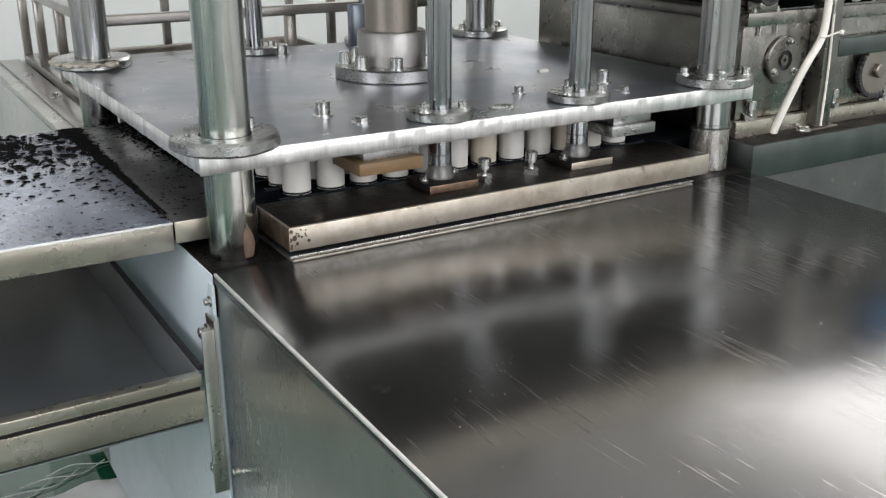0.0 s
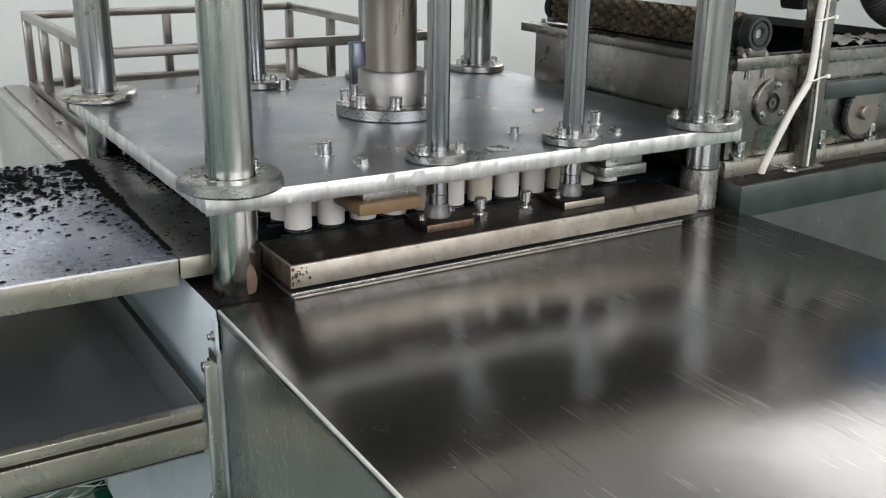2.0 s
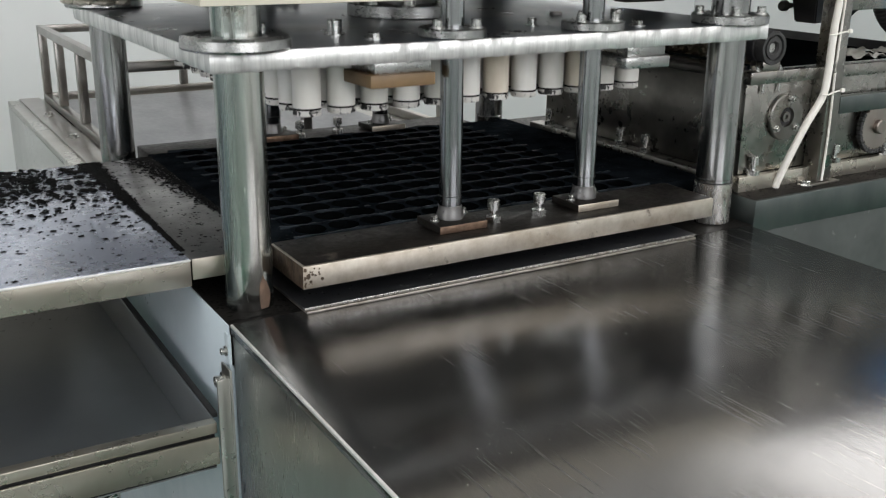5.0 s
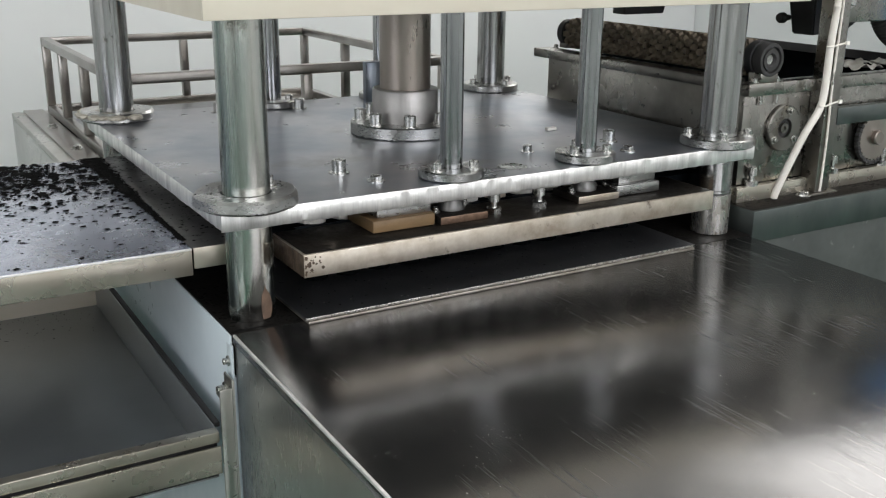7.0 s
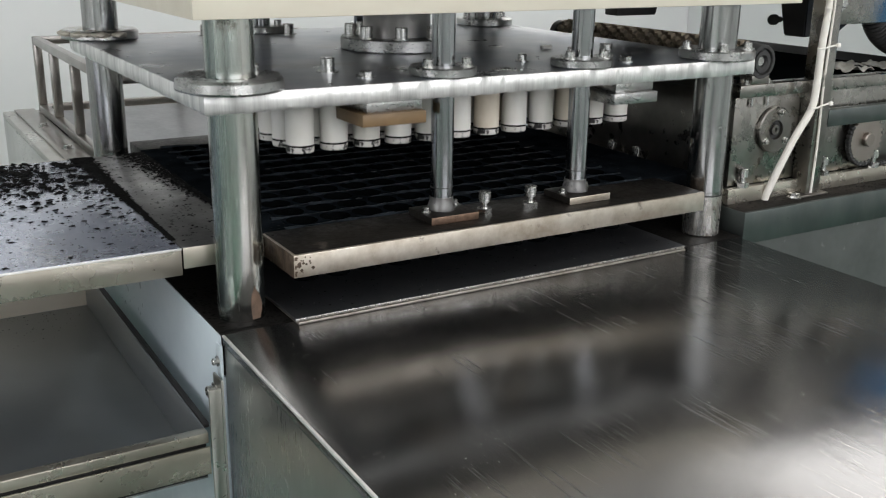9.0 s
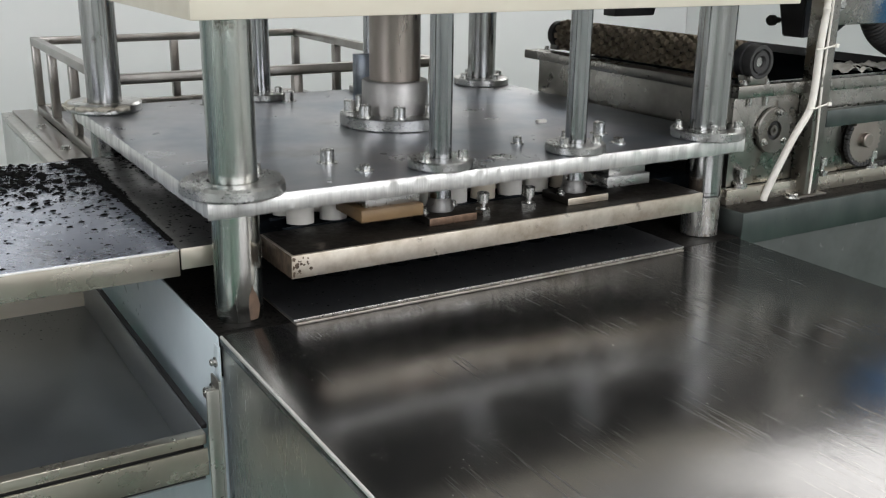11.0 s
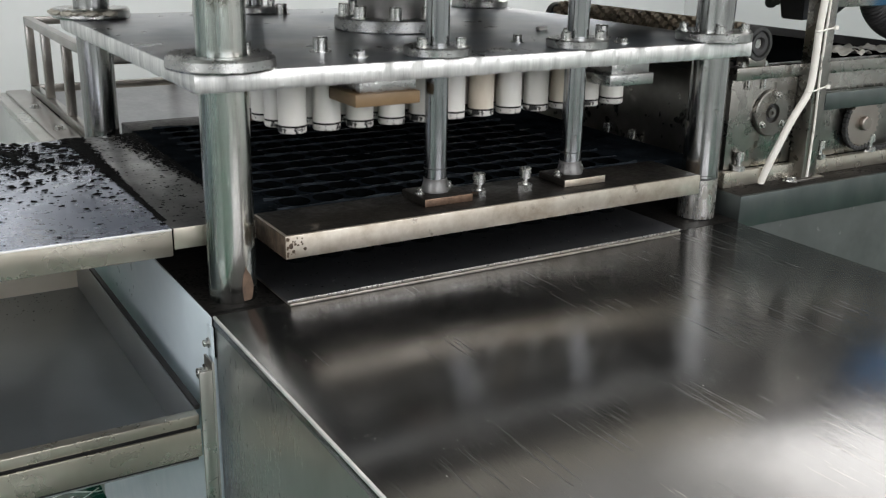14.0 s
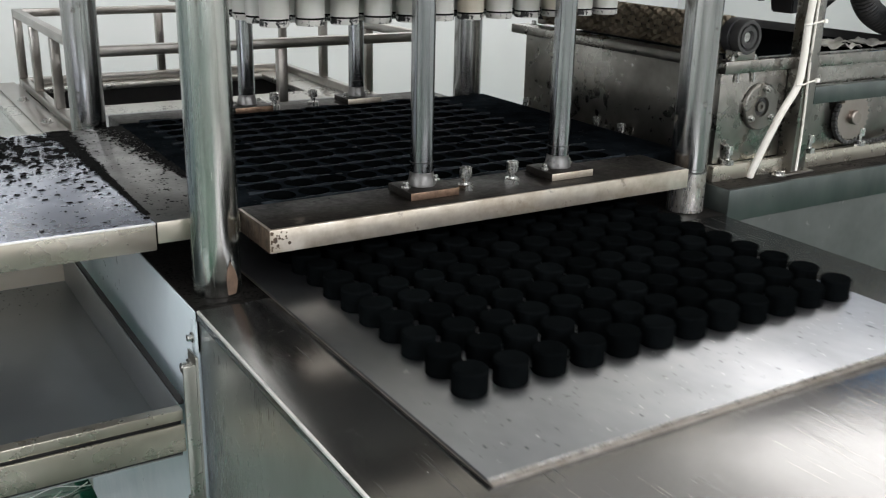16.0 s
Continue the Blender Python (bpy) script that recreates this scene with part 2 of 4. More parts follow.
M["blue"] = material("blue_enamel", (0.08, 0.4, 0.86), 0.4, 0.0, (0.06, 0.33, 0.75), 6.0, (1, 1, 1), 0.05, 100.0)
M["dark_paint"] = material("dark_grey_paint", (0.035, 0.035, 0.037), 0.5, 0.2, (0.02, 0.02, 0.022), 8.0, (1, 1, 1), 0.1, 90.0, None, 0.1)
M["fence"] = material("fence_tube_steel", (0.36, 0.345, 0.325), 0.28, 1.0, (0.25, 0.23, 0.21), 9.0, (1, 1, 1), 0.0, 260.0, None, 0.0)
M["putty"] = material("cream_weld_putty", (0.5, 0.47, 0.4), 0.6, 0.1, (0.36, 0.33, 0.27), 40.0, (1, 1, 1), 0.6, 120.0)
M["rust"] = material("bare_rusty_chip", (0.17, 0.11, 0.075), 0.7, 0.1, (0.08, 0.055, 0.04), 60.0, (1, 1, 1), 0.4, 200.0)
M["wall"] = material("white_plaster", (0.71, 0.72, 0.722), 0.8, 0.0, (0.68, 0.69, 0.694), 1.5, (1, 1, 1), 0.05, 60.0)
M["ceiling"] = material("ceiling_paint", (0.75, 0.75, 0.74), 0.85, 0.0, (0.7, 0.7, 0.69), 1.0, (1, 1, 1), 0.05, 60.0)
M["floor"] = material("green_epoxy_floor", (0.011, 0.1, 0.06), 0.06, 0.0, (0.009, 0.082, 0.05), 3.0, (1, 1, 1), 0.0, 30.0, None, 0.02, coat=1.0)
M["cloth"] = material("white_plastic_sack", (0.78, 0.78, 0.77), 0.6, 0.0, (0.66, 0.66, 0.66), 12.0, (1, 1, 1), 0.3, 80.0)
M["scrap"] = material("dusty_plastic_scrap", (0.42, 0.41, 0.37), 0.6, 0.0, (0.25, 0.24, 0.21), 40.0, (1, 1, 1), 0.3, 80.0)
M["frame"] = material("white_window_frame", (0.75, 0.75, 0.74), 0.4, 0.0, (0.7, 0.7, 0.69), 4.0)
glass = bpy.data.materials.new("window_glass")
glass.use_nodes = True
gb = glass.node_tree.nodes["Principled BSDF"]
gb.inputs["Transmission Weight"].default_value, gb.inputs["Roughness"].default_value, gb.inputs["IOR"].default_value = 1.0, 0.0, 1.45
M["glass"] = glass


# ---- building blocks ----
def mesh_of(bm, name, mats, smooth=True):
    bmesh.ops.recalc_face_normals(bm, faces=bm.faces[:])
    me = bpy.data.meshes.new(name)
    bm.to_mesh(me)
    bm.free()
    for mt in (mats if isinstance(mats, (list, tuple)) else (mats,)):
        me.materials.append(mt)
    if smooth:
        me.polygons.foreach_set("use_smooth", [True] * len(me.polygons))
        me.set_sharp_from_angle(angle=radians(35))
    return me


def part(name, bm, mats, parent, label=""):
    me = bm if isinstance(bm, bpy.types.Mesh) else mesh_of(bm, name, mats)
    ob = new(name, me)
    ob.parent = parent
    if label:
        ob["label"] = label
    return ob


def place(ob, x, y, z, rx=0, ry=0, rz=0):
    ob.matrix_basis = pose(x, y, z, rx, ry, rz)
    return ob


def thing(name, label, category, at=(0, 0, 0), group="", kind=""):
    ob = new(name)
    ob.empty_display_size = 0.05
    ob.location = at
    return tagged(ob, label, category, group, kind)


def structure(name, bm, mats, label, category):
    ob = new(name, mesh_of(bm, name, mats))
    return tagged(ob, label, category, kind="structure")


def box(x0, x1, y0, y1, z0, z1, bevel=0.002, bm=None, mat=0, seg=2):
    bm = bm or bmesh.new()
    made = bmesh.ops.create_cube(bm, size=1.0, matrix=Matrix.Translation(((x0 + x1) / 2, (y0 + y1) / 2, (z0 + z1) / 2)) @ Matrix.Diagonal((x1 - x0, y1 - y0, z1 - z0, 1)))
    vs = made["verts"]
    for f in {f for v in vs for f in v.link_faces}:
        f.material_index = mat
    if bevel:
        bmesh.ops.bevel(bm, geom=list({e for v in vs for e in v.link_edges}), offset=bevel, segments=seg, affect="EDGES", profile=0.5)
    return bm


def lathe(profile, seg=32, bm=None, m=None, mat=0, wobble=0.0):
    """Turns (radius, height) pairs round the z axis. A zero radius closes an end."""
    bm = bm or bmesh.new()
    m = m or Matrix()
    rings = []
    for r, z in profile:
        if r < 1e-6:
            rings.append([bm.verts.new(m @ Vector((0, 0, z)))])
        else:
            ring = []
            for k in range(seg):
                a = 2 * math.pi * k / seg
                rr = r * (1 + wobble * math.sin(3 * a + 0.7) + wobble * 0.7 * math.sin(7 * a))
                ring.append(bm.verts.new(m @ Vector((rr * math.cos(a), rr * math.sin(a), z))))
            rings.append(ring)
    for a, b in zip(rings, rings[1:]):
        for k in range(seg):
            j = (k + 1) % seg
            q = [a[k % len(a)], a[j % len(a)], b[j % len(b)], b[k % len(b)]]
            q = list(dict.fromkeys(q))
            if len(q) > 2:
                bm.faces.new(q).material_index = mat
    return bm


def rod_profile(r, z0, z1, c=0.001):
    return [(0, z0), (r - c, z0), (r, z0 + c), (r, z1 - c), (r - c, z1), (0, z1)]


def along(axis, at=(0, 0, 0)):
    """A matrix that turns +z towards an axis."""
    return Matrix.Translation(at) @ Vector(axis).to_track_quat("Z", "Y").to_matrix().to_4x4()


def socket_screw(r=0.007, h=0.012):
    """A socket-head cap screw on a washer, base at z = 0."""
    w = r * 1.5
    return mesh_of(lathe([(0, 0), (w, 0), (w, 0.0018), (r, 0.0018), (r, h - 0.001), (r - 0.001, h), (r * 0.55, h), (r * 0.5, h - r * 0.6), (0, h - r * 0.6)], 18), "socket_screw", M["bolt"])


def hex_bolt(r=0.008, h=0.007):
    bm = lathe([(0, 0), (r * 1.5, 0), (r * 1.5, 0.0018), (0, 0.0018)], 18)
    lathe([(r, 0.0018), (r, h), (r * 0.85, h + 0.0012), (0, h + 0.0012)], 6, bm)
    return mesh_of(bm, "hex_bolt", M["bolt"])


def stud_and_nut(r=0.0066, h=0.035):
    """An upright adjusting screw: hex lock nut below, round socket head above."""
    bm = lathe([(0, 0), (r * 1.9, 0), (r * 1.9, r * 1.3), (r * 1.6, r * 1.5), (0, r * 1.5)], 6)
    lathe([(r * 0.8, r * 1.4), (r * 0.8, h * 0.55), (r * 1.45, h * 0.56), (r * 1.45, h - 0.001), (r * 1.3, h), (r * 0.8, h), (r * 0.75, h - 0.006), (0, h - 0.006)], 18, bm)
    return mesh_of(bm, "adjusting_screw", M["bolt"])


SCREW, SCREW_BIG, HEX, STUD = socket_screw(0.0075, 0.012), socket_screw(0.0108, 0.021), hex_bolt(0.0095, 0.008), stud_and_nut()
SCREW_SMALL = socket_screw(0.0048, 0.008)


def tube(points, r, seg=10, bm=None):
    """A round bar swept along a smoothed line of points."""
    bm = bm or bmesh.new()
    pts = [Vector(q) for q in points]
    fine = []
    for i in range(len(pts) - 1):
        p0, p1, p2, p3 = pts[max(i - 1, 0)], pts[i], pts[i + 1], pts[min(i + 2, len(pts) - 1)]
        for k in range(6):
            u = k / 6
            fine.append(0.5 * ((2 * p1) + (p2 - p0) * u + (2 * p0 - 5 * p1 + 4 * p2 - p3) * u * u + (3 * p1 - p0 - 3 * p2 + p3) * u ** 3))
    fine.append(pts[-1])
    rings = []
    for i, q in enumerate(fine):
        d = (fine[min(i + 1, len(fine) - 1)] - fine[max(i - 1, 0)]).normalized()
        m = along(d, q)
        rings.append([bm.verts.new(m @ Vector((r * math.cos(2 * math.pi * k / seg), r * math.sin(2 * math.pi * k / seg), 0))) for k in range(seg)])
    for a, b in zip(rings, rings[1:]):
        for k in range(seg):
            bm.faces.new((a[k], a[(k + 1) % seg], b[(k + 1) % seg], b[k]))
    bm.faces.new(rings[0])
    bm.faces.new(rings[-1])
    return bm


def crumbs(name, spots, mat, label, category):
    """Loose crumbs in one mesh: (x, y, z, size) each, as small crooked lumps."""
    verts, faces = [], []
    rnd = random.Random(len(spots))
    octa = ((1, 0, 0.2), (0.1, 1, 0.5), (-1, 0, 0.1), (0, -1, 0.4), (0.25, 0.2, 1), (0, 0, -0.4))
    fs = ((0, 1, 4), (1, 2, 4), (2, 3, 4), (3, 0, 4), (1, 0, 5), (2, 1, 5), (3, 2, 5), (0, 3, 5))
    for x, y, z, s in spots:
        b = len(verts)
        a = rnd.random() * 6.3
        ca, sa = math.cos(a), math.sin(a)
        sx, sy, sz = s * rnd.uniform(0.6, 1.7), s * rnd.uniform(0.5, 1.3), s * rnd.uniform(0.18, 0.42)
        for ox, oy, oz in octa:
            k = rnd.uniform(0.7, 1.25)
            px, py = ox * sx * k, oy * sy * k
            verts.append((x + px * ca - py * sa, y + px * sa + py * ca, z + oz * sz + 0.1 * s))
        faces += [tuple(b + i for i in f) for f in fs]
    me = bpy.data.meshes.new(name)
    me.from_pydata(verts, [], faces)
    me.materials.append(mat)
    ob = new(name, me)
    return tagged(ob, label, category, kind="stuff")


# ---- the room ----
X0, X1, Y0, Y1, H = -5.5, 4.3, -5.5, 6.4, 5.2
structure("floor", box(X0 - 0.2, X1 + 0.2, Y0 - 0.2, Y1 + 0.2, -0.1, 0, 0), M["floor"], "glossy dark green epoxy workshop floor", "floor")
structure("ceiling", box(X0 - 0.2, X1 + 0.2, Y0 - 0.2, Y1 + 0.2, H, H + 0.1, 0), M["ceiling"], "plain white painted workshop ceiling", "ceiling")
structure("wall_north", box(X0 - 0.2, X1 + 0.2, Y1, Y1 + 0.2, 0, H, 0), M["wall"], "plain white plastered workshop wall", "wall")


def wall_with_windows(name, axis, at, thick, lo, hi, openings, sills):
    """A wall along x or y at a given place, cut by window openings (from, to) between sill and lintel."""
    bm = bmesh.new()

    def piece(a, b, z0, z1):
        if axis == "x":
            box(a, b, min(at, at + thick), max(at, at + thick), z0, z1, 0, bm)
        else:
            box(min(at, at + thick), max(at, at + thick), a, b, z0, z1, 0, bm)
    edge = lo
    for (a, b), sill in zip(openings, sills):
        piece(edge, a, 0, H)
        piece(a, b, 0, sill)
        piece(a, b, 4.9, H)
        edge = b
    piece(edge, hi, 0, H)
    structure(name, bm, M["wall"], "white plastered workshop wall with window openings", "wall")


# added low wall: keeps the background white where the far floor would show
structure("wall_partition", box(X0 + 0.002, X1 - 0.002, 3.6, 3.72, 0.001, 2.7, 0.004), M["wall"], "low white plastered wall added to cover the far floor", "wall")
wall_with_windows("wall_east", "y", X1, 0.2, Y0, Y1, ((-4.4, -0.8), (0.35, 6.05)), (3.2, 2.45))
wall_with_windows("wall_west", "y", X0, -0.2, Y0, Y1, ((-3.9, -0.1),), (1.4,))
wall_with_windows("wall_south", "x", Y0, -0.2, X0, X1, ((-2.3, 3.5),), (1.4,))


def window(name, axis, at, lo, hi, sill=1.4):
    win = thing(name, "unseen white-framed workshop window with clear panes", "window", kind="structure")
    mid = (lo + hi) / 2

    def bar(a, b, z0, z1):
        if axis == "x":
            return box(a, b, at - 0.03, at + 0.03, z0, z1, 0.004)
        return box(at - 0.03, at + 0.03, a, b, z0, z1, 0.004)
    for a, b, z0, z1 in ((lo, hi, sill, sill + 0.06), (lo, hi, 4.84, 4.9), (lo, lo + 0.06, sill + 0.06, 4.84), (hi - 0.06, hi, sill + 0.06, 4.84), (mid - 0.03, mid + 0.03, sill + 0.06, 4.84)):
        part("window_frame", bar(a, b, z0, z1), M["frame"], win)
    for a, b in ((lo + 0.06, mid - 0.03), (mid + 0.03, hi - 0.06)):
        bm = box(a, b, at - 0.003, at + 0.003, sill + 0.06, 4.84, 0) if axis == "x" else box(at - 0.003, at + 0.003, a, b, sill + 0.06, 4.84, 0)
        part("pane", bm, M["glass"], win).visible_shadow = False


window("window_1", "y", X1 + 0.1, -4.4, -0.8, 3.2)
window("window_2", "y", X1 + 0.1, 0.35, 6.05, 2.45)
# unseen west and south windows, assumed to go with the added lamps
window("window_3", "y", X0 - 0.1, -3.9, -0.1)
window("window_4", "x", Y0 - 0.1, -2.3, 3.5)

# ---- the press: fixed frame ----
COLS = ((0.048, 0.057), (0.908, 0.057), (0.048, 0.786), (0.908, 0.786))
press = thing("hydraulic_press", "stainless four-column hydraulic charcoal press with sooty base", "press")
part("base_plate", box(0.0, 0.955, 0.002, 0.86, 0.74, 0.7995, 0.002), M["dark_base"], press, "soot-blackened steel base plate")
part("side_panel", box(0.0, 0.012, 0.004, 0.86, 0.06, 0.738, 0.001), M["film"], press, "steel panel under pale blue protective film")
part("side_panel", box(0.943, 0.955, 0.004, 0.86, 0.06, 0.738, 0.001), M["panel"], press)
bm = box(-0.0025, 0.0, 0.004, 0.62, 0.30, 0.797, 0.0008)
part("film_panel", bm, M["film"], press, "pale blue filmed side sheet with scuffs")
bm = box(-0.004, -0.0005, -0.001, 0.016, 0.30, 0.785, 0.0008)
part("corner_strip", bm, M["film"], press)
for x, y in COLS:
    groove = 0.0315 if x > 0.5 else 0.032
    part("column", lathe([(0, 0.7995), (0.031, 0.7995), (0.032, 0.801), (0.032, 0.872), (groove, 0.8725), (groove, 0.8745), (0.032, 0.875), (0.032, 1.204), (0, 1.204)], 48, m=Matrix.Translation((x, y, 0))),
         M["chrome" if (x, y) == COLS[0] else "column"], press, "plated round guide column with greenish stains" if (x, y) == COLS[0] else "grey steel guide column")
part("sleeve", lathe([(0.0316, 0.8005), (0.0327, 0.8015), (0.0327, 0.8712), (0.0316, 0.8718)], 40, m=Matrix.Translation((*COLS[1], 0))), M["worn_zinc"], press, "bright worn column foot")
part("ring", lathe([(0.0316, 0.8728), (0.0324, 0.8733), (0.0324, 0.8742), (0.0316, 0.8747)], 40, m=Matrix.Translation((*COLS[1], 0))), M["rubber"], press)
part("ring", lathe([(0.0316, 0.8790), (0.0324, 0.8794), (0.0324, 0.8800), (0.0316, 0.8804)], 40, m=Matrix.Translation((*COLS[1], 0))), M["rubber"], press)
# the chipped patch at the foot of one column, wrapped round its face
bm = bmesh.new()
rows = []
for i in range(9):
    u = i / 8
    half = 0.30 * (1 - abs(2 * u - 0.7) ** 1.5 * 0.6) * (1.0 if u < 0.75 else 1 - (u - 0.75) * 3.2)
    mid = radians(-72) + 0.05 * math.sin(5 * u)
    rows.append([bm.verts.new((0.048 + 0.0324 * math.cos(mid + half * s), 0.057 + 0.0324 * math.sin(mid + half * s), 0.803 + 0.048 * u)) for s in (-1, -0.5, 0, 0.5, 1)])
for a, b in zip(rows, rows[1:]):
    for k in range(4):
        bm.faces.new((a[k], a[k + 1], b[k + 1], b[k]))
part("chipped_patch", bm, M["rust"], press, "bare brown chipped patch")
part("crosshead", box(-0.014, 1.010, -0.014, 0.864, 1.2045, 1.318, 0.002), M["box"], press, "dark steel crosshead")
for b in ((-0.02, 1.016, -0.020, -0.0145), (-0.02, 1.016, 0.8645, 0.87), (-0.02, -0.0145, -0.0142, 0.8642), (1.0105, 1.016, -0.0142, 0.8642)):
    part("crosshead_cover", box(*b, 1.2035, 1.32, 0.0012), M["cream"], press, "bent stainless crosshead cover")
part("cylinder", lathe(rod_profile(0.09, 1.3185, 1.75, 0.006), 40, m=Matrix.Translation((0.48, 0.42, 0))), M["dark_paint"], press)
for x, y in COLS:
    part("column_nut", lathe([(0, 1.3185), (0.05, 1.3185), (0.05, 1.358), (0.045, 1.363), (0, 1.363)], 6, m=Matrix.Translation((x, y, 0))), M["bolt"], press)
for y, z in ((0.010, 0.760), (0.012, 0.54)):
    place(part("socket_screw", SCREW_SMALL, None, press), -0.0042, y, z, 0, -90, 0)

# ---- front table ----
table = thing("steel_worktable", "brushed stainless steel worktable in front of the press", "table")
# separate pale strip: worn fold with its edge highlight coloured in
part("folded_edge", box(-0.0008, 0.0030, -1.0, -0.001, 0.7965, 0.8006, 0.0012), M["bright_edge"], table, "worn folded edge with its highlight in the colour")
part("table_top", box(0.0, 0.945, -1.0, 0.0005, 0.785, 0.80, 0.0015), M["table"], table, "brushed stainless top with fine scratches")
part("side_sheet", box(0.0015, 0.004, -0.998, -0.001, 0.06, 0.7845, 0.0006), M["steel_side"], table)
part("side_sheet", box(0.941, 0.9435, -0.998, -0.001, 0.06, 0.7845, 0.0006), M["steel_side"], table)
part("front_sheet", box(0.004, 0.941, -0.998, -0.995, 0.06, 0.7845, 0.0006), M["steel_side"], table)
for ob in table.children:
    for v2 in ob.data.vertices:
        v2.co.x += 0.011 * v2.co.y * (1 - v2.co.x / 0.945)
rnd = random.Random(21)
verts, faces = [], []
for k in range(420):
    # fine scratches in loose bunches, nearly parallel to the table's length
    if k % 7 == 0:
        bx, by, ba = 0.1 + 0.82 * rnd.random() ** 0.7, -0.2 - 0.75 * rnd.random() ** 0.55, rnd.gauss(0, 0.05)
    x, y, a = bx + rnd.gauss(0, 0.022), by + rnd.gauss(0, 0.035), ba + rnd.gauss(0, 0.02)
    half, w = rnd.uniform(0.008, 0.045), rnd.uniform(0.00016, 0.0005)
    if not (0.01 < x < 0.935 and -0.99 + half < y < -0.02 - half):
        continue
    dx, dy = math.sin(a), math.cos(a)
    b = len(verts)
    z = 0.80006 + 0.00002 * rnd.random()
    verts += [(x - dx * half, y - dy * half, z), (x + dy * w, y - dx * w, z), (x + dx * half, y + dy * half, z), (x - dy * w, y + dx * w, z)]
    faces.append((b, b + 1, b + 2, b + 3))
me = bpy.data.meshes.new("scratching")
me.from_pydata(verts, [], faces)
me.materials.append(M["scratch"])
tagged(part("scratching", me, None, table, "bright hair-thin scratches"), kind="stuff")
for x in (0.03, 0.915):
    for y in (-0.96, -0.04):
        part("leg", box(x - 0.02, x + 0.02, y - 0.02, y + 0.02, 0, 0.7845, 0.003), M["steel"], table)
for x in (0.03, 0.915):
    for y in (0.05, 0.81):
        part("leg", box(x - 0.016, x + 0.016, y - 0.02, y + 0.02, 0, 0.739, 0.003), M["steel"], press)
place(part("socket_screw", SCREW_SMALL, None, table), 0.0015, -0.03, 0.53, 0, -90, 0)

# ---- back table with its guard rail ----
back = thing("back_table", "stainless rear table with an open pit for the tray", "table")
for n, b in (("rim", (0.0, 0.094, 0.8615, 1.95, 0.78, 0.797)), ("rim", (0.81, 0.945, 0.8615, 1.95, 0.78, 0.797)), ("rim", (0.094, 0.81, 1.845, 1.95, 0.78, 0.797)), ("cover_sheet", (0.0942, 0.8098, 0.8617, 1.5, 0.785, 0.797))):
    part(n, box(*b, 0.002), M["steel"], back)
part("side_sheet", box(0.0, 0.003, 0.862, 1.95, 0.06, 0.7795, 0.0006), M["steel_side"], back)
# pit floor and walls coloured black to give the opening its darkness
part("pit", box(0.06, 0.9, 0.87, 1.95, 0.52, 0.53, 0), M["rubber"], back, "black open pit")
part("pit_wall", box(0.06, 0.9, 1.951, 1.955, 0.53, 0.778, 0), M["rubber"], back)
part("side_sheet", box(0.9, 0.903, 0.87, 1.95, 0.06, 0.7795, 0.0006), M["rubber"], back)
for x in (0.03, 0.915):
    part("leg", box(x - 0.02, x + 0.02, 1.9, 1.94, 0, 0.7795, 0.003), M["steel"], back)

rail = thing("guard_rail", "low welded square-tube guard rail on the rear table", "railing")
FX0, FX1, FY0, FY1, FZ0, FZ1 = 0.105, 0.905, 1.0, 1.9, 0.797, 1.003
S2 = 0.011
for z in (FZ1, FZ0 + 0.012):
    for y in (FY0, FY1):
        if z < 0.9 and y == FY0:
            continue
        part("rail", box(FX0 - S2, FX1 + S2, y - S2, y + S2, z - S2, z + S2, 0.002), M["fence"], rail)
    for x in (FX0, FX1):
        part("rail", box(x - S2, x + S2, FY0 + S2, FY1 - S2, z - S2, z + S2, 0.002), M["fence"], rail)
for x, y in [(FX0, FY0), (FX0, 1.38), (FX0, 1.655), (FX0, FY1), (0.505, FY1), (FX1, FY1), (FX1, 1.585), (FX1, 1.29), (FX1, FY0), (0.533, FY0)]:
    part("post", box(x - S2, x + S2, y - S2, y + S2, FZ0 + (0.0235 if not (y == FY0 and x not in (FX0, FX1)) else 0.0), FZ1 - S2, 0.0015), M["fence"], rail)
base = thing("rail_base", "flat stainless strip under the guard rail", "strip")
part("strip", box(0.03, 0.085, 0.87, 1.94, 0.797, 0.803, 0.001), M["fence"], base)
for y in (0.95, 1.3, 1.62):
    place(part("hex_bolt", HEX, None, base), 0.057, y, 0.803)

# ---- collecting tray under the feed table ----
bin_ = thing("collecting_tray", "shallow stainless collecting tray hung beside the press", "tray")
TX0, TX1, TY0, TY1 = -1.3, -0.03, 0.0, 0.75
part("tray_floor", box(TX0, TX1, TY0, TY1, 0.598, 0.60, 0.0006), M["bin"], bin_)
part("tray_wall", box(TX1 - 0.0025, TX1, TY0 + 0.0045, TY1 - 0.003, 0.6002, 0.672, 0.0008), M["bin"], bin_)
# back wall in pale cream: the light it reflects is put into its colour
part("tray_wall", box(TX0, TX1, TY1 - 0.003, TY1, 0.6002, 0.72, 0.0008), M["cream"], bin_)
part("seal", box(TX1 + 0.001, TX1 + 0.0085, TY0 + 0.01, TY1 - 0.01, 0.6675, 0.6745, 0.001), M["rubber"], bin_, "black rubber edge seal")
part("tray_wall", box(TX0, TX0 + 0.003, TY0 + 0.003, TY1 - 0.003, 0.6002, 0.672, 0.0008), M["feed_edge"], bin_)
part("tray_rim", box(TX0, TX1, TY0 - 0.0135, TY0 + 0.004, 0.6565, 0.672, 0.0015), M["feed_edge"], bin_, "folded front rim")
# front wall coloured black, standing in for the dark gap under the rim
part("tray_wall", box(TX0, TX1, TY0, TY0 + 0.0025, 0.6002, 0.6548, 0.0006), M["rubber"], bin_)
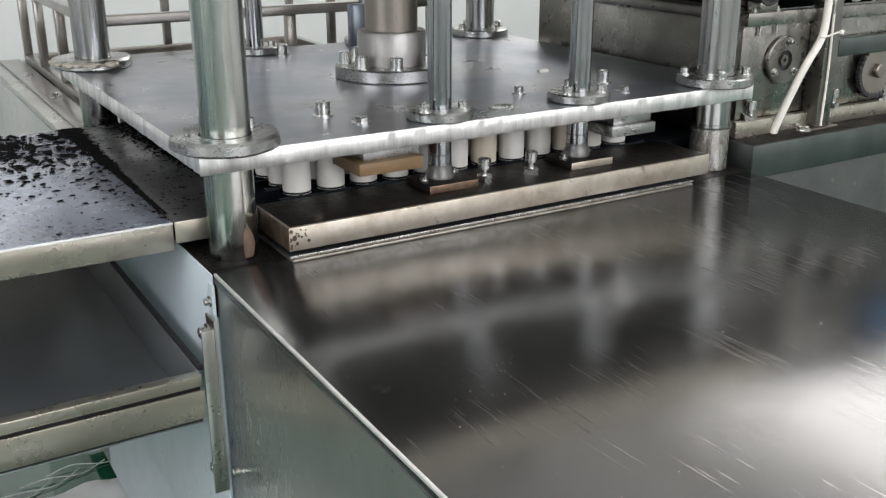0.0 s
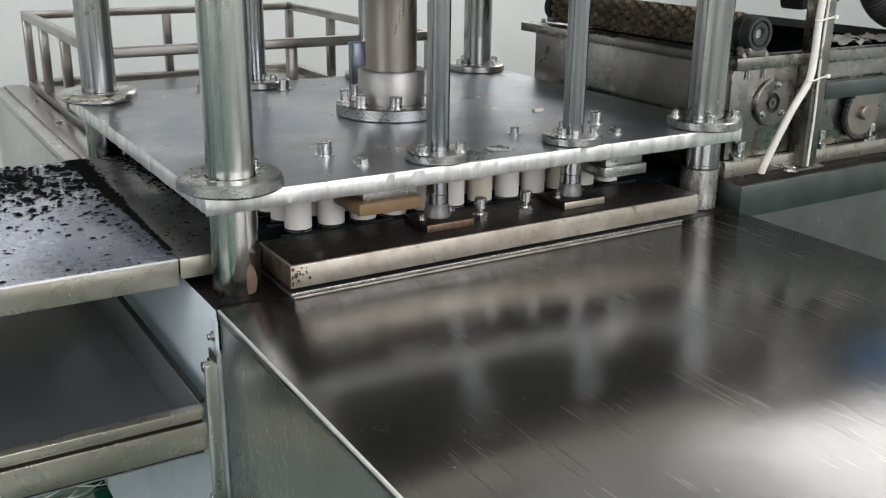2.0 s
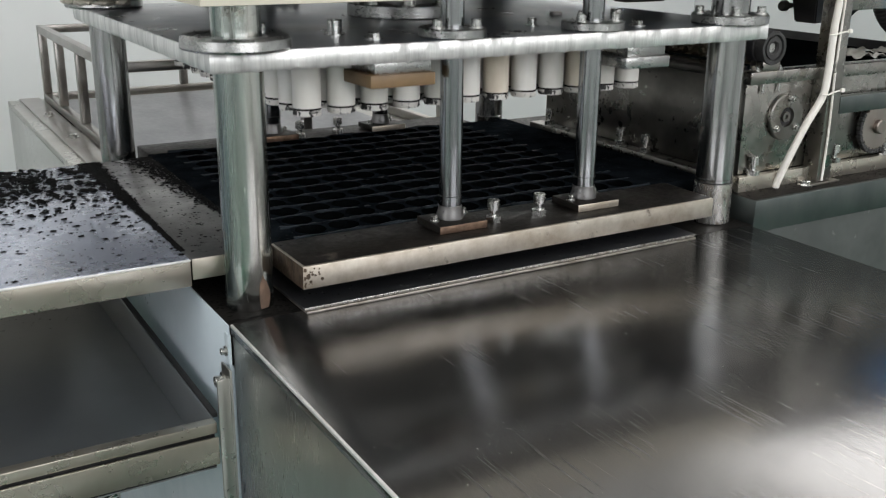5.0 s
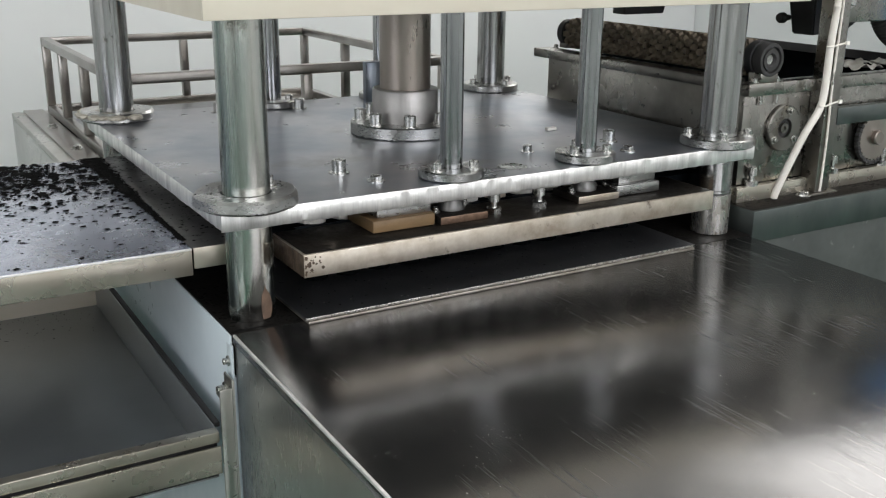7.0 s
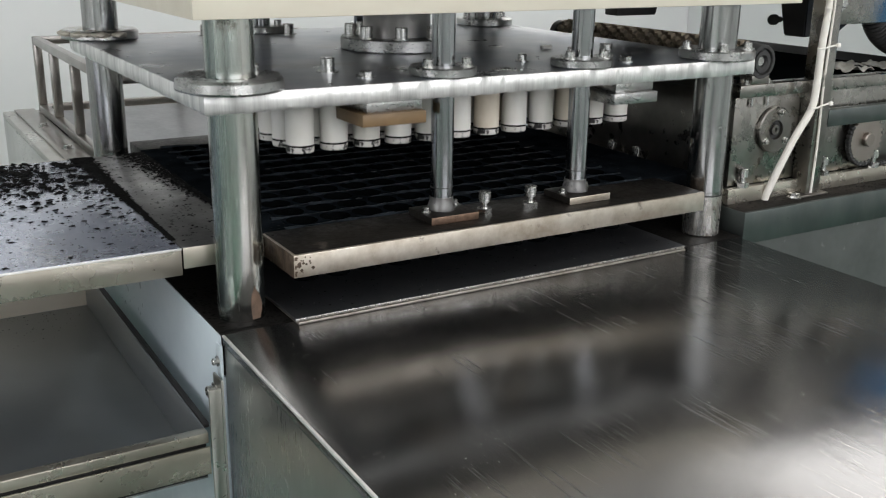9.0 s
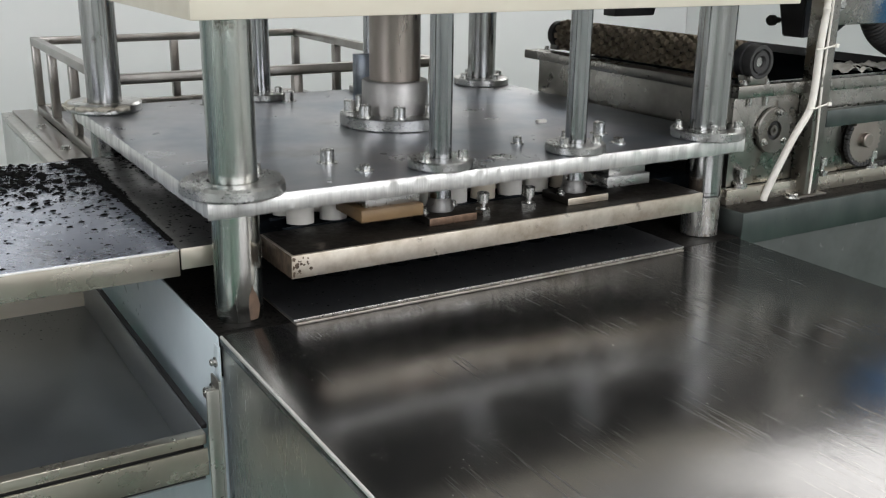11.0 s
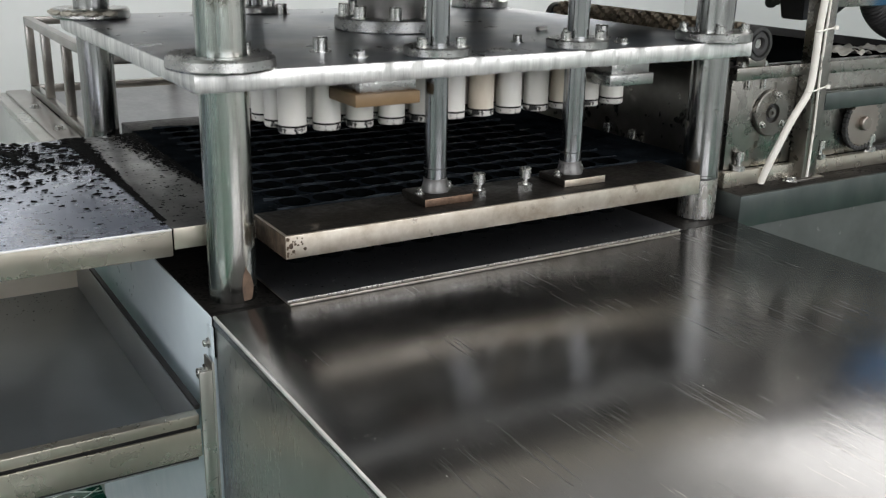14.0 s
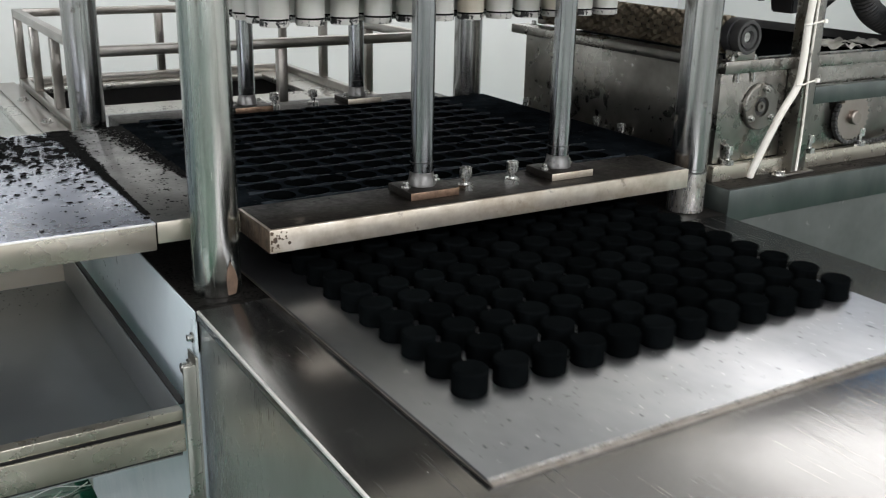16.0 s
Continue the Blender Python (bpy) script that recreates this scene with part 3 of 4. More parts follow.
support = thing("tray_support", "stainless angle bar carrying the tray", "bracket")
part("angle_bar", box(TX0, -0.03, -0.018, -0.014, 0.613, 0.653, 0.001), M["feed_edge"], support)
part("angle_bar", box(TX0, -0.03, -0.0135, -0.003, 0.611, 0.615, 0.001), M["feed_edge"], support)
part("upright_bar", box(-0.029, -0.012, -0.022, -0.018, 0.50, 0.735, 0.0015), M["steel"], support, "upright flat bar with a slot")
part("upright_bar", box(-0.012, -0.0085, -0.022, 0.012, 0.50, 0.745, 0.001), M["steel"], support)
for z in (0.722, 0.525):
    place(part("socket_screw", SCREW, None, support), -0.0122, 0.004, z, 0, -90, 0)
for x in (TX0 + 0.05,):
    for y in (0.02, 0.55):
        part("leg", box(x - 0.015, x + 0.015, y - 0.015, y + 0.015, 0, 0.5975, 0.002), M["steel"], support)

# ---- mould: the plate that lifts ----
rnd_bar = random.Random(11)
mould = thing("mould_plate", "black charcoal-coated mould with a grid of round holes", "mould")
NX = NY = 12
PX, PY = 0.0535, 0.0535
HX0, HY0 = 0.176, 0.142
bm = box(0.099, 0.842, -0.010, 0.108, 0.813, 0.845, 0.0012)
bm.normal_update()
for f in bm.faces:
    # underside blackened to keep the gap below dark; ends are burnt brown
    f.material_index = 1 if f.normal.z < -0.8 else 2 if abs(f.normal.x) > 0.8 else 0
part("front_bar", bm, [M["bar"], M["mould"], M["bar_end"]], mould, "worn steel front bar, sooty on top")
part("soot", box(0.103, 0.838, -0.006, 0.108, 0.8452, 0.8458, 0.0002), M["bar_top"], mould, "soot film on the bar")
bm = bmesh.new()
for k in range(22):
    cx, cz, r = 0.1015 + 0.03 * rnd_bar.random() ** 2.2, rnd_bar.uniform(0.8155, 0.8425), rnd_bar.uniform(0.0008, 0.0034)
    bm.faces.new([bm.verts.new((max(0.1003, cx + r * rnd_bar.uniform(0.5, 1.3) * math.cos(q * 0.785)), -0.0102 - 0.00002 * k, min(0.8438, max(0.8142, cz + r * rnd_bar.uniform(0.5, 1.3) * math.sin(q * 0.785))))) for q in range(8)])
tagged(part("burnt_spots", bm, M["bar_end"], mould, "burnt brown spots at the bar's end"), kind="stuff")
MX0, MX1, MY0, MY1 = 0.097, 0.935, HY0 - PY / 2, HY0 + (NY - 0.5) * PY
bm = bmesh.new()
SEG = 24
ZT, ZB, R = 0.845, 0.813, 0.0222
for i in range(NX):
    for j in range(NY):
        cx, cy = HX0 + i * PX, HY0 + j * PY
        top, low, out = [], [], []
        for k in range(SEG):
            a = 2 * math.pi * (k + 0.5) / SEG
            ca, sa = math.cos(a), math.sin(a)
            s = 0.5 / max(abs(ca), abs(sa))
            dz = 0.0007 * noise.noise((cx * 40 + ca, cy * 40 + sa, 0))
            out.append(bm.verts.new((cx + ca * s * PX, cy + sa * s * PY, ZT)))
            top.append(bm.verts.new((cx + R * ca * (1.05 + 0.03 * noise.noise((cx * 90, cy * 90, a))), cy + R * sa * 1.05, ZT + 0.0012 + dz)))
            low.append(bm.verts.new((cx + R * ca, cy + R * sa, ZB)))
        for k in range(SEG):
            n = (k + 1) % SEG
            bm.faces.new((out[k], out[n], top[n], top[k]))
            # hole walls take a blacker charcoal, deepening the dark inside the holes
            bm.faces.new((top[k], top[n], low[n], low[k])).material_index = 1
bmesh.ops.remove_doubles(bm, verts=bm.verts[:], dist=0.0002)
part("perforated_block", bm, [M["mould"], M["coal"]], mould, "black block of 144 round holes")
gx0, gx1 = HX0 - PX / 2, HX0 + (NX - 0.5) * PX
part("border", box(MX0, gx0, 0.1085, MY1, ZB, ZT, 0.001), M["mould"], mould)
part("border", box(gx1, MX1, 0.1085, MY1, ZB, ZT, 0.001), M["mould"], mould)
part("border", box(gx0 + 0.0002, gx1 - 0.0002, 0.1085, MY0, ZB, ZT, 0.001), M["mould"], mould)
verts, faces = [], []
for j in range(NY + 1):
    y0 = HY0 + (j - 0.5) * PY
    for k in range(181):
        x = gx0 - 0.012 + (gx1 - gx0 + 0.03) * k / 180
        n = noise.noise((x * 14, j * 3.7, 1)) + 0.5 * noise.noise((x * 60, j * 5.1, 4))
        h = max(0.0, 0.0022 + 0.0036 * n)
        w = 0.0042 + 0.0016 * noise.noise((x * 25, j, 9))
        y = y0 + 0.0016 * noise.noise((x * 9, j * 2.2, 6))
        b = len(verts)
        verts += [(x, y - w, ZT - 0.0002), (x, y - 0.3 * w, ZT + h), (x, y + 0.3 * w, ZT + 0.85 * h), (x, y + w, ZT - 0.0002)]
        if k:
            faces += [(b - 4 + q, b + q, b + q + 1, b - 3 + q) for q in range(3)]
me = bpy.data.meshes.new("packed_powder")
me.from_pydata(verts, [], faces)
me.materials.append(M["ridge"])
tagged(part("packed_powder", me, None, mould, "ridged packed charcoal powder between the holes"), kind="stuff")
part("back_bar", box(0.099, 0.842, MY1 + 0.0005, 0.85, 0.813, 0.845, 0.0025), M["bar_top"], mould)
part("side_strip", box(-0.018, 0.0965, 0.0955, 0.735, 0.841, 0.8445, 0.001), M["strip_top"], mould, "dusty side strip")
part("strip_lip", box(-0.018, 0.0965, 0.0925, 0.0952, 0.815, 0.8445, 0.001), M["feed_edge"], mould)
for x in (0.369, 0.622):
    for y in (0.064, 0.790):
        part("lift_rod", lathe(rod_profile(0.0172, 0.8585, 1.19), 32, m=Matrix.Translation((x, y, 0))), M["rod"], mould, "polished lift rod")
        bm = box(x - 0.040, x + 0.042, y - 0.04, y + 0.03, 0.8462, 0.858, 0.0010)
        bm.normal_update()
        for f in bm.faces:
            f.material_index = 1 if f.normal.z > 0.8 or f.normal.x < -0.8 else 0
        part("rod_foot", bm, [M["copper" if x < 0.5 else "bar"], M["bar_top"]], mould, "coppery rod foot block" if x < 0.5 else "pale worn rod foot block")
        part("rod_collar", lathe([(0.021, 0.8582), (0.021, 0.862), (0.0178, 0.872), (0.0178, 0.878), (0.0174, 0.8785)], 28, m=Matrix.Translation((x, y, 0))), M["strip_top"], mould, "greasy grey rod collar")
        part("joint_ring", lathe([(0.0168, 0.8925), (0.0176, 0.8930), (0.0176, 0.8938), (0.0168, 0.8943)], 28, m=Matrix.Translation((x, y, 0))), M["rubber"], mould)
        for dx, dy in ((-0.031, -0.008), (0.031, 0.012)):
            place(part("socket_screw", SCREW_SMALL, None, mould), x + dx, y + dy, 0.858)
for x, y in ((0.436, 0.047), (0.520, 0.045), (0.421, 0.77), (0.511, 0.775)):
    place(part("adjusting_screw", STUD, None, mould), x, y, 0.8458)

# ---- feed table at the side of the mould, lifting with it ----
feed = thing("feed_table", "stainless feed sheet under pale film, strewn with charcoal", "table")
part("sheet", box(-1.4, -0.0195, 0.098, 0.735, 0.8405, 0.8440, 0.0012), M["feed_top"], feed)
part("front_lip", box(-1.4, -0.0195, 0.0935, 0.0975, 0.806, 0.8440, 0.0015), M["feed_edge"], feed, "bent front lip")
# thin whitish strip drawn as the highlight on the lip's top edge
part("fold", box(-1.4, -0.0195, 0.0925, 0.0952, 0.8416, 0.8446, 0.0008), M["bright_edge"], feed, "pale strip for the highlight along the fold")
part("back_lip", box(-1.4, -0.0195, 0.7355, 0.7385, 0.685, 0.8440, 0.0012), M["feed_edge"], feed)

rnd = random.Random(4)
spots = []
while len(spots) < 4900:
    x, y = rnd.uniform(-0.9, -0.02), rnd.uniform(0.10, 0.73)
    n = noise.noise((x * 9, y * 9, 3)) * 0.5 + noise.noise((x * 26, y * 26, 7)) * 0.5
    want = 0.06 + 2.0 * max(0, (y - 0.27) / 0.45) * max(0, 0.28 + n)
    if rnd.random() < want:
        spots.append((x, y, 0.844, 0.0012 + 0.0105 * rnd.random() ** 3 * (0.35 + 1.3 * max(0, (y - 0.2)))))
for k in range(1900):
    y = 0.735 - 0.6 * rnd.random() ** 1.35
    w = 0.0015 + 0.011 * max(0, (y - 0.2)) ** 1.2
    spots.append((-0.019 + rnd.gauss(0, w), y, 0.8442, rnd.uniform(0.001, 0.0026 + 0.004 * max(0, y - 0.2))))
for k in range(3600):
    y = 0.735 - 0.6 * rnd.random() ** 1.5
    spots.append((-0.019 + rnd.gauss(0, 0.0008 + 0.017 * max(0, y - 0.2) ** 1.2), y, 0.8443, rnd.uniform(0.0016, 0.0042)))
for k in range(500):
    x, y = rnd.uniform(-0.01, 0.095), rnd.uniform(0.11, 0.73)
    if rnd.random() < 0.2 + (x + 0.01) * 7:
        spots.append((x, y, 0.8445, rnd.uniform(0.0008, 0.003)))
for k in range(2600):
    y = 0.735 - 0.5 * rnd.random() ** 1.4
    spots.append((0.096 - abs(rnd.gauss(0, 0.002 + 0.05 * max(0, y - 0.25))), y, 0.8445, rnd.uniform(0.001, 0.004)))
feed_crumbs = crumbs("charcoal_crumbs", spots, M["crumb"], "loose black charcoal crumbs strewn on the feed table", "charcoal crumbs")
spots = []
for k in range(1500):
    x, y = rnd.uniform(0.10, 0.93), rnd.uniform(0.09, 0.76)
    if HX0 - 0.03 < x < gx1 and HY0 - 0.03 < y < MY1:
        i, j = round((x - HX0) / PX), round((y - HY0) / PY)
        if math.hypot(x - HX0 - i * PX, y - HY0 - j * PY) < R + 0.002:
            continue
    spots.append((x, y, 0.8455, rnd.uniform(0.0008, 0.0026)))
mould_crumbs = crumbs("charcoal_dust", spots, M["crumb"], "loose charcoal dust lying on the mould", "charcoal crumbs")

# ---- press plate with the punches ----
plate = thing("punch_plate", "thick aluminium punch plate with rows of white punches", "press plate")
PZ0, PZ1 = 0.917, 0.9425


def hacked_plate(x0, x1, y0, y1, z0, z1, step=0.006):
    """A thick plate whose sawn sides wander, with chips along both arrises."""
    line = []
    for (ax, ay), (bx, by), n in (((x0, y0), (x1, y0), (0, -1)), ((x1, y0), (x1, y1), (1, 0)), ((x1, y1), (x0, y1), (0, 1)), ((x0, y1), (x0, y0), (-1, 0))):
        count = round(math.hypot(bx - ax, by - ay) / step)
        line += [(ax + (bx - ax) * k / count, ay + (by - ay) * k / count, n) for k in range(count)]
    bm = bmesh.new()
    rings = []
    for lift, cut, rough, chip in ((0.0, 0.0025, 0.0010, 0.0012), (0.0035, 0.0005, 0.0008, 0.0), (0.5, 0.0, 0.0007, 0.0), (0.93, 0.0004, 0.0007, 0.0), (1.0, 0.0016, 0.0008, 0.0007)):
        ring = []
        for x, y, (nx, ny) in line:
            w = noise.noise((x * 90, y * 90, lift * 2)) + 0.8 * noise.noise((x * 22, y * 22, lift + 5))
            inward = cut + rough * w + (chip * 3 * max(0, noise.noise((x * 40, y * 40, lift * 3 + 2)) - 0.25))
            z = z0 + (z1 - z0) * lift if lift != 0.0035 else z0 + 0.0035
            ring.append(bm.verts.new((x - nx * inward, y - ny * inward, z + (chip * 0.8 * w if lift < 0.5 else 0))))
        rings.append(ring)
    for a, b in zip(rings, rings[1:]):
        for k in range(len(a)):
            j = (k + 1) % len(a)
            bm.faces.new((a[k], a[j], b[j], b[k])).material_index = 1
    bm.faces.new(rings[0])
    bm.faces.new(rings[-1])
    return bm


bm = hacked_plate(0.0, 0.963, 0.02, 0.838, PZ0, PZ1)
part("plate", bm, [M["plate"], M["sawn"]], plate, "aluminium plate with rough sawn edges")
CAP = lathe([(0.034, 0), (0.062, 0), (0.064, 0.002), (0.064, 0.014), (0.062, 0.016), (0.034, 0.016), (0.034, 0)], 48)
CAP = mesh_of(CAP, "flange", M["flange"])
ROUGH = lathe([(0.034, 0), (0.068, 0), (0.070, 0.003), (0.069, 0.014), (0.065, 0.018), (0.034, 0.016), (0.034, 0)], 28, wobble=0.025)
ROUGH = mesh_of(ROUGH, "flange", M["flange"])
for n, (x, y) in enumerate(COLS):
    fl = place(part("flange", ROUGH if n in (0, 2) else CAP, None, plate, "flame-cut flange with welded rim" if n in (0, 2) else ""), x, y, PZ1 + 0.0002)
    for k in range(1 if n in (0, 2) else 4):
        a = radians(35 + 90 * k + n * 20)
        place(part("socket_screw", SCREW, None, fl), 0.051 * math.cos(a), 0.051 * math.sin(a), 0.0158)
bm = bmesh.new()
for k in range(26):
    a = radians(rnd.uniform(120, 330))
    d = rnd.uniform(0.036, 0.066)
    bmesh.ops.create_icosphere(bm, subdivisions=1, radius=rnd.uniform(0.002, 0.005),
                               matrix=Matrix.Translation((COLS[0][0] + d * math.cos(a), COLS[0][1] + d * math.sin(a), PZ1 + 0.0165)) @ Matrix.Diagonal((1, 1, 0.45, 1)))
tagged(part("weld_beads", bm, M["flange"], plate), kind="stuff")
bm = bmesh.new()
for k in range(60):
    a = radians(rnd.uniform(120, 300))
    d = rnd.uniform(0.034, 0.074)
    bmesh.ops.create_icosphere(bm, subdivisions=1, radius=rnd.uniform(0.007, 0.016),
                               matrix=Matrix.Translation((COLS[2][0] + d * math.cos(a), COLS[2][1] + d * math.sin(a), PZ1 + 0.012)) @ Matrix.Diagonal((1, 1, 0.4, 1)))
tagged(part("putty", bm, M["putty"], plate, "cream weld putty round one flange"), kind="stuff")
SMALL = mesh_of(lathe([(0.018, 0), (0.047, 0), (0.049, 0.002), (0.049, 0.012), (0.047, 0.014), (0.018, 0.014), (0.018, 0)], 40), "bush", M["flange"])
for x in (0.369, 0.622):
    for y in (0.064, 0.790):
        b = place(part("bush", SMALL, None, plate, "turned guide bush"), x, y, PZ1 + 0.0002)
        for k in range(3):
            a = radians(200 + 120 * k)
            place(part("socket_screw", SCREW, None, b), 0.034 * math.cos(a), 0.034 * math.sin(a), 0.0138)
for x, y, me in ((0.231, 0.163, SCREW_BIG), (0.257, 0.09, HEX), (0.572, 0.155, SCREW), (0.752, 0.163, SCREW_BIG), (0.728, 0.083, HEX), (0.243, 0.765, SCREW_BIG), (0.404, 0.735, SCREW_BIG), (0.23, 0.55, HEX)):
    place(part("bolt", me, None, plate), x, y, PZ1)
part("hole_ring", lathe([(0.0, 0.0003), (0.019, 0.0003), (0.0215, 0.0009), (0.024, 0.0003), (0.024, 0)], 32, m=Matrix.Translation((0.488, 0.076, PZ1))), M["flange"], plate, "shallow milled recess")
part("scrap", box(0.715, 0.735, 0.292, 0.302, PZ1 + 0.0002, PZ1 + 0.006, 0.001), M["nylon"], plate)
RX, RY = 0.48, 0.414
part("ram_flange", lathe([(0, 0), (0.098, 0), (0.10, 0.002), (0.10, 0.020), (0.098, 0.022), (0, 0.022)], 56, m=Matrix.Translation((RX, RY, PZ1 + 0.0002))), M["flange"], plate, "large turned ram flange")
part("ram_collar", lathe([(0, 0), (0.060, 0), (0.060, 0.055), (0.058, 0.058), (0.044, 0.058), (0, 0.058)], 48, m=Matrix.Translation((RX, RY, PZ1 + 0.0224))), M["collar"], plate)
part("ram", lathe([(0, 0), (0.046, 0), (0.046, 0.45), (0, 0.45)], 48, m=Matrix.Translation((RX, RY, PZ1 + 0.0806))), M["ram"], plate, "warm grey ground steel ram")
for k in range(8):
    a = radians(22.5 + 45 * k)
    place(part("socket_screw", SCREW_BIG, None, plate), RX + 0.082 * math.cos(a), RY + 0.082 * math.sin(a), PZ1 + 0.0222, 0, 0, 10 * k)
part("lug", box(0.492, 0.524, 0.60, 0.615, PZ1 + 0.0002, PZ1 + 0.105, 0.002), M["plate"], plate, "upright steel lug")
PUNCH = lathe([(0, 0.834), (0.0195, 0.834), (0.0205, 0.8355), (0.0205, 0.8425)], 22, mat=1)
lathe([(0.0205, 0.8425), (0.0192, 0.8432), (0.0192, 0.8445), (0.0205, 0.8452)], 22, PUNCH, mat=2)
lathe([(0.0205, 0.8452), (0.0205, 0.9168), (0, 0.9168)], 22, PUNCH)
PUNCH = mesh_of(PUNCH, "punch", [M["nylon"], M["nylon_tip"], M["crumb"]])
AGED = PUNCH.copy()
AGED.materials[0] = M["aged_nylon"]
for j in range(NY):
    for i in range(NX):
        x, y = HX0 + i * PX, HY0 + j * PY
        place(part("punch", AGED if i > 5 and (i * 7 + j * 5) % 3 == 0 else PUNCH, None, plate), x, y, 0, 0, 0, 37 * (i * 5 + j * 3) % 360)
for x0, x1 in ((0.222, 0.322), (0.665, 0.755)):
    for y0, y1 in ((0.030, 0.116), (0.745, 0.83)):
        part("stop_block", box(x0 + 0.012, x1, y0 + 0.012, y1, PZ0 - 0.017, PZ0 - 0.0002, 0.001), M["flange"], plate)
        part("stop_pad", box(x0, x1, y0, y1, PZ0 - 0.0345, PZ0 - 0.0172, 0.001), M["bakelite"] if x0 < 0.5 else M["flange"], plate, "brown bakelite stop pad" if x0 < 0.5 else "")

# ---- sliding tray and the pressed tablets ----
tray = thing("sliding_tray", "dull steel sliding tray carrying rows of charcoal tablets", "tray")
part("sheet", box(0.098, 0.805, -0.013, 1.83, 0.8045, 0.8080, 0.0005), M["tray_sheet"], tray)
part("carrier", box(0.1005, 0.8025, -0.0165, 1.82, 0.8000, 0.8034, 0.0005), M["tray_edge"], tray)
part("front_edge", box(0.098, 0.805, -0.0142, -0.0132, 0.8046, 0.8080, 0.0003), M["worn_zinc"], tray)
TABLET = mesh_of(lathe([(0, 0), (0.0198, 0), (0.0207, 0.0012), (0.0207, 0.0262), (0.0190, 0.0285), (0, 0.0288)], 26), "charcoal_tablet", M["coal"])
first = tagged(new("charcoal_tablet", TABLET), "round black pressed charcoal tablet on the tray", "charcoal tablet", "tablets on the tray")
TABLETS = []
for j in range(NY):
    for i in range(NX):
        ob = first if not TABLETS else copy_thing(first, Matrix())
        x, y = HX0 + i * PX + rnd.uniform(-0.0012, 0.0012), HY0 + j * PY + rnd.uniform(-0.0012, 0.0012)
        TABLETS.append((ob, x, y, rnd.uniform(0, 80)))
spots = [(rnd.uniform(0.11, 0.79), rnd.uniform(0.0, 0.14), 0.8082, rnd.uniform(0.0006, 0.0018)) for k in range(160)]
flecks = [(rnd.uniform(0.11, 0.79), -0.005 + 0.13 * rnd.random(), 0.8082, rnd.uniform(0.0004, 0.0013)) for k in range(90)]
tray_flecks = crumbs("metal_flecks", flecks, M["bright_edge"], "pale metal flecks along the tray's front", "flecks")
tray_crumbs = crumbs("charcoal_grit", spots, M["crumb"], "fine charcoal grit along the tray's front", "charcoal crumbs")
spots = []
for k in range(420):
    x, y = rnd.uniform(0.004, 0.098), rnd.uniform(0.004, 0.2)
    if math.hypot(x - 0.048, y - 0.057) > 0.034:
        spots.append((x, y, 0.7997, rnd.uniform(0.0007, 0.0028)))
for k in range(160):
    spots.append((rnd.gauss(0.05, 0.03), 0.006 + abs(rnd.gauss(0, 0.004)), 0.7997, rnd.uniform(0.0006, 0.0018)))
spots = [q for q in spots if 0.002 < q[0] < 0.097]
crumbs("charcoal_crumbs", spots, M["crumb"], "charcoal crumbs on the sooty press base", "charcoal crumbs")
spots = [(rnd.uniform(-0.6, -0.05), max(0.1, 0.742 - abs(rnd.gauss(0, 0.07))), 0.6003, rnd.uniform(0.0006, 0.002)) for k in range(260)]
crumbs("charcoal_crumbs", spots, M["crumb"], "charcoal crumbs at the back of the tray", "charcoal crumbs")
spots = [(rnd.uniform(0.05, 0.93), -0.06 - 0.75 * rnd.random() ** 1.3, 0.8003, rnd.uniform(0.0004, 0.0011)) for k in range(90)]
for cx, cy, spread, count in ((0.038, -0.384, 0.006, 16), (0.344, -0.325, 0.005, 10), (0.108, -0.43, 0.02, 26), (0.15, -0.405, 0.018, 26), (0.175, -0.39, 0.02, 20), (0.074, -0.11, 0.015, 22), (0.02, -0.36, 0.02, 20), (0.06, -0.55, 0.03, 20)):
    for k in range(count):
        x, y = cx + rnd.gauss(0, spread), cy + rnd.gauss(0, spread)
        if 0.006 < x < 0.93 and y < -0.02:
            spots.append((x, y, 0.8002, rnd.uniform(0.0002, 0.0007)))
crumbs("metal_specks", spots, M["steel"], "pale specks lying on the worktable", "specks")

# ---- beam at the right, carrying the feed box ----
beam = thing("machine_beam", "grey-green steel machine beam with a lower panel", "beam")
part("beam_body", box(0.957, 2.3, 0.0, 0.85, 0.783, 0.842, 0.0025), M["beam"], beam)
part("lower_panel", box(0.965, 2.3, 0.006, 0.012, 0.06, 0.7825, 0.001), M["panel"], beam)
part("lower_panel", box(0.9655, 0.971, 0.013, 0.84, 0.06, 0.7825, 0.001), M["panel"], beam)
for x in (1.0, 2.25):
    for y in (0.05, 0.8):
        part("leg", box(x - 0.02, x + 0.02, y - 0.02, y + 0.02, 0, 0.7825, 0.003), M["steel"], beam)
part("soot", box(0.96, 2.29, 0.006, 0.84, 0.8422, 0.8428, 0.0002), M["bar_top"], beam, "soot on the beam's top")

spots = []
for k in range(700):
    x, y = rnd.uniform(0.965, 1.75), 0.01 + 0.045 * rnd.random() ** 0.6
    spots.append((x, y, 0.8430, rnd.uniform(0.0006, 0.0026)))
crumbs("charcoal_crumbs", spots, M["crumb"], "charcoal crumbs spilled along the beam", "charcoal crumbs")
feedbox = thing("feed_box", "weathered stainless feed box full of charcoal powder", "feed box")
BX0, BX1, BY0, BY1, BZ0, BZ1 = 0.978, 1.6, 0.068, 0.655, 0.8725, 1.045
part("left_wall", box(BX0, BX0 + 0.004, BY0 + 0.004, BY1, BZ0, BZ1, 0.001), M["box"], feedbox)
part("front_wall", box(BX0, BX1, BY0, BY0 + 0.0038, BZ0, BZ1, 0.001), M["box"], feedbox)
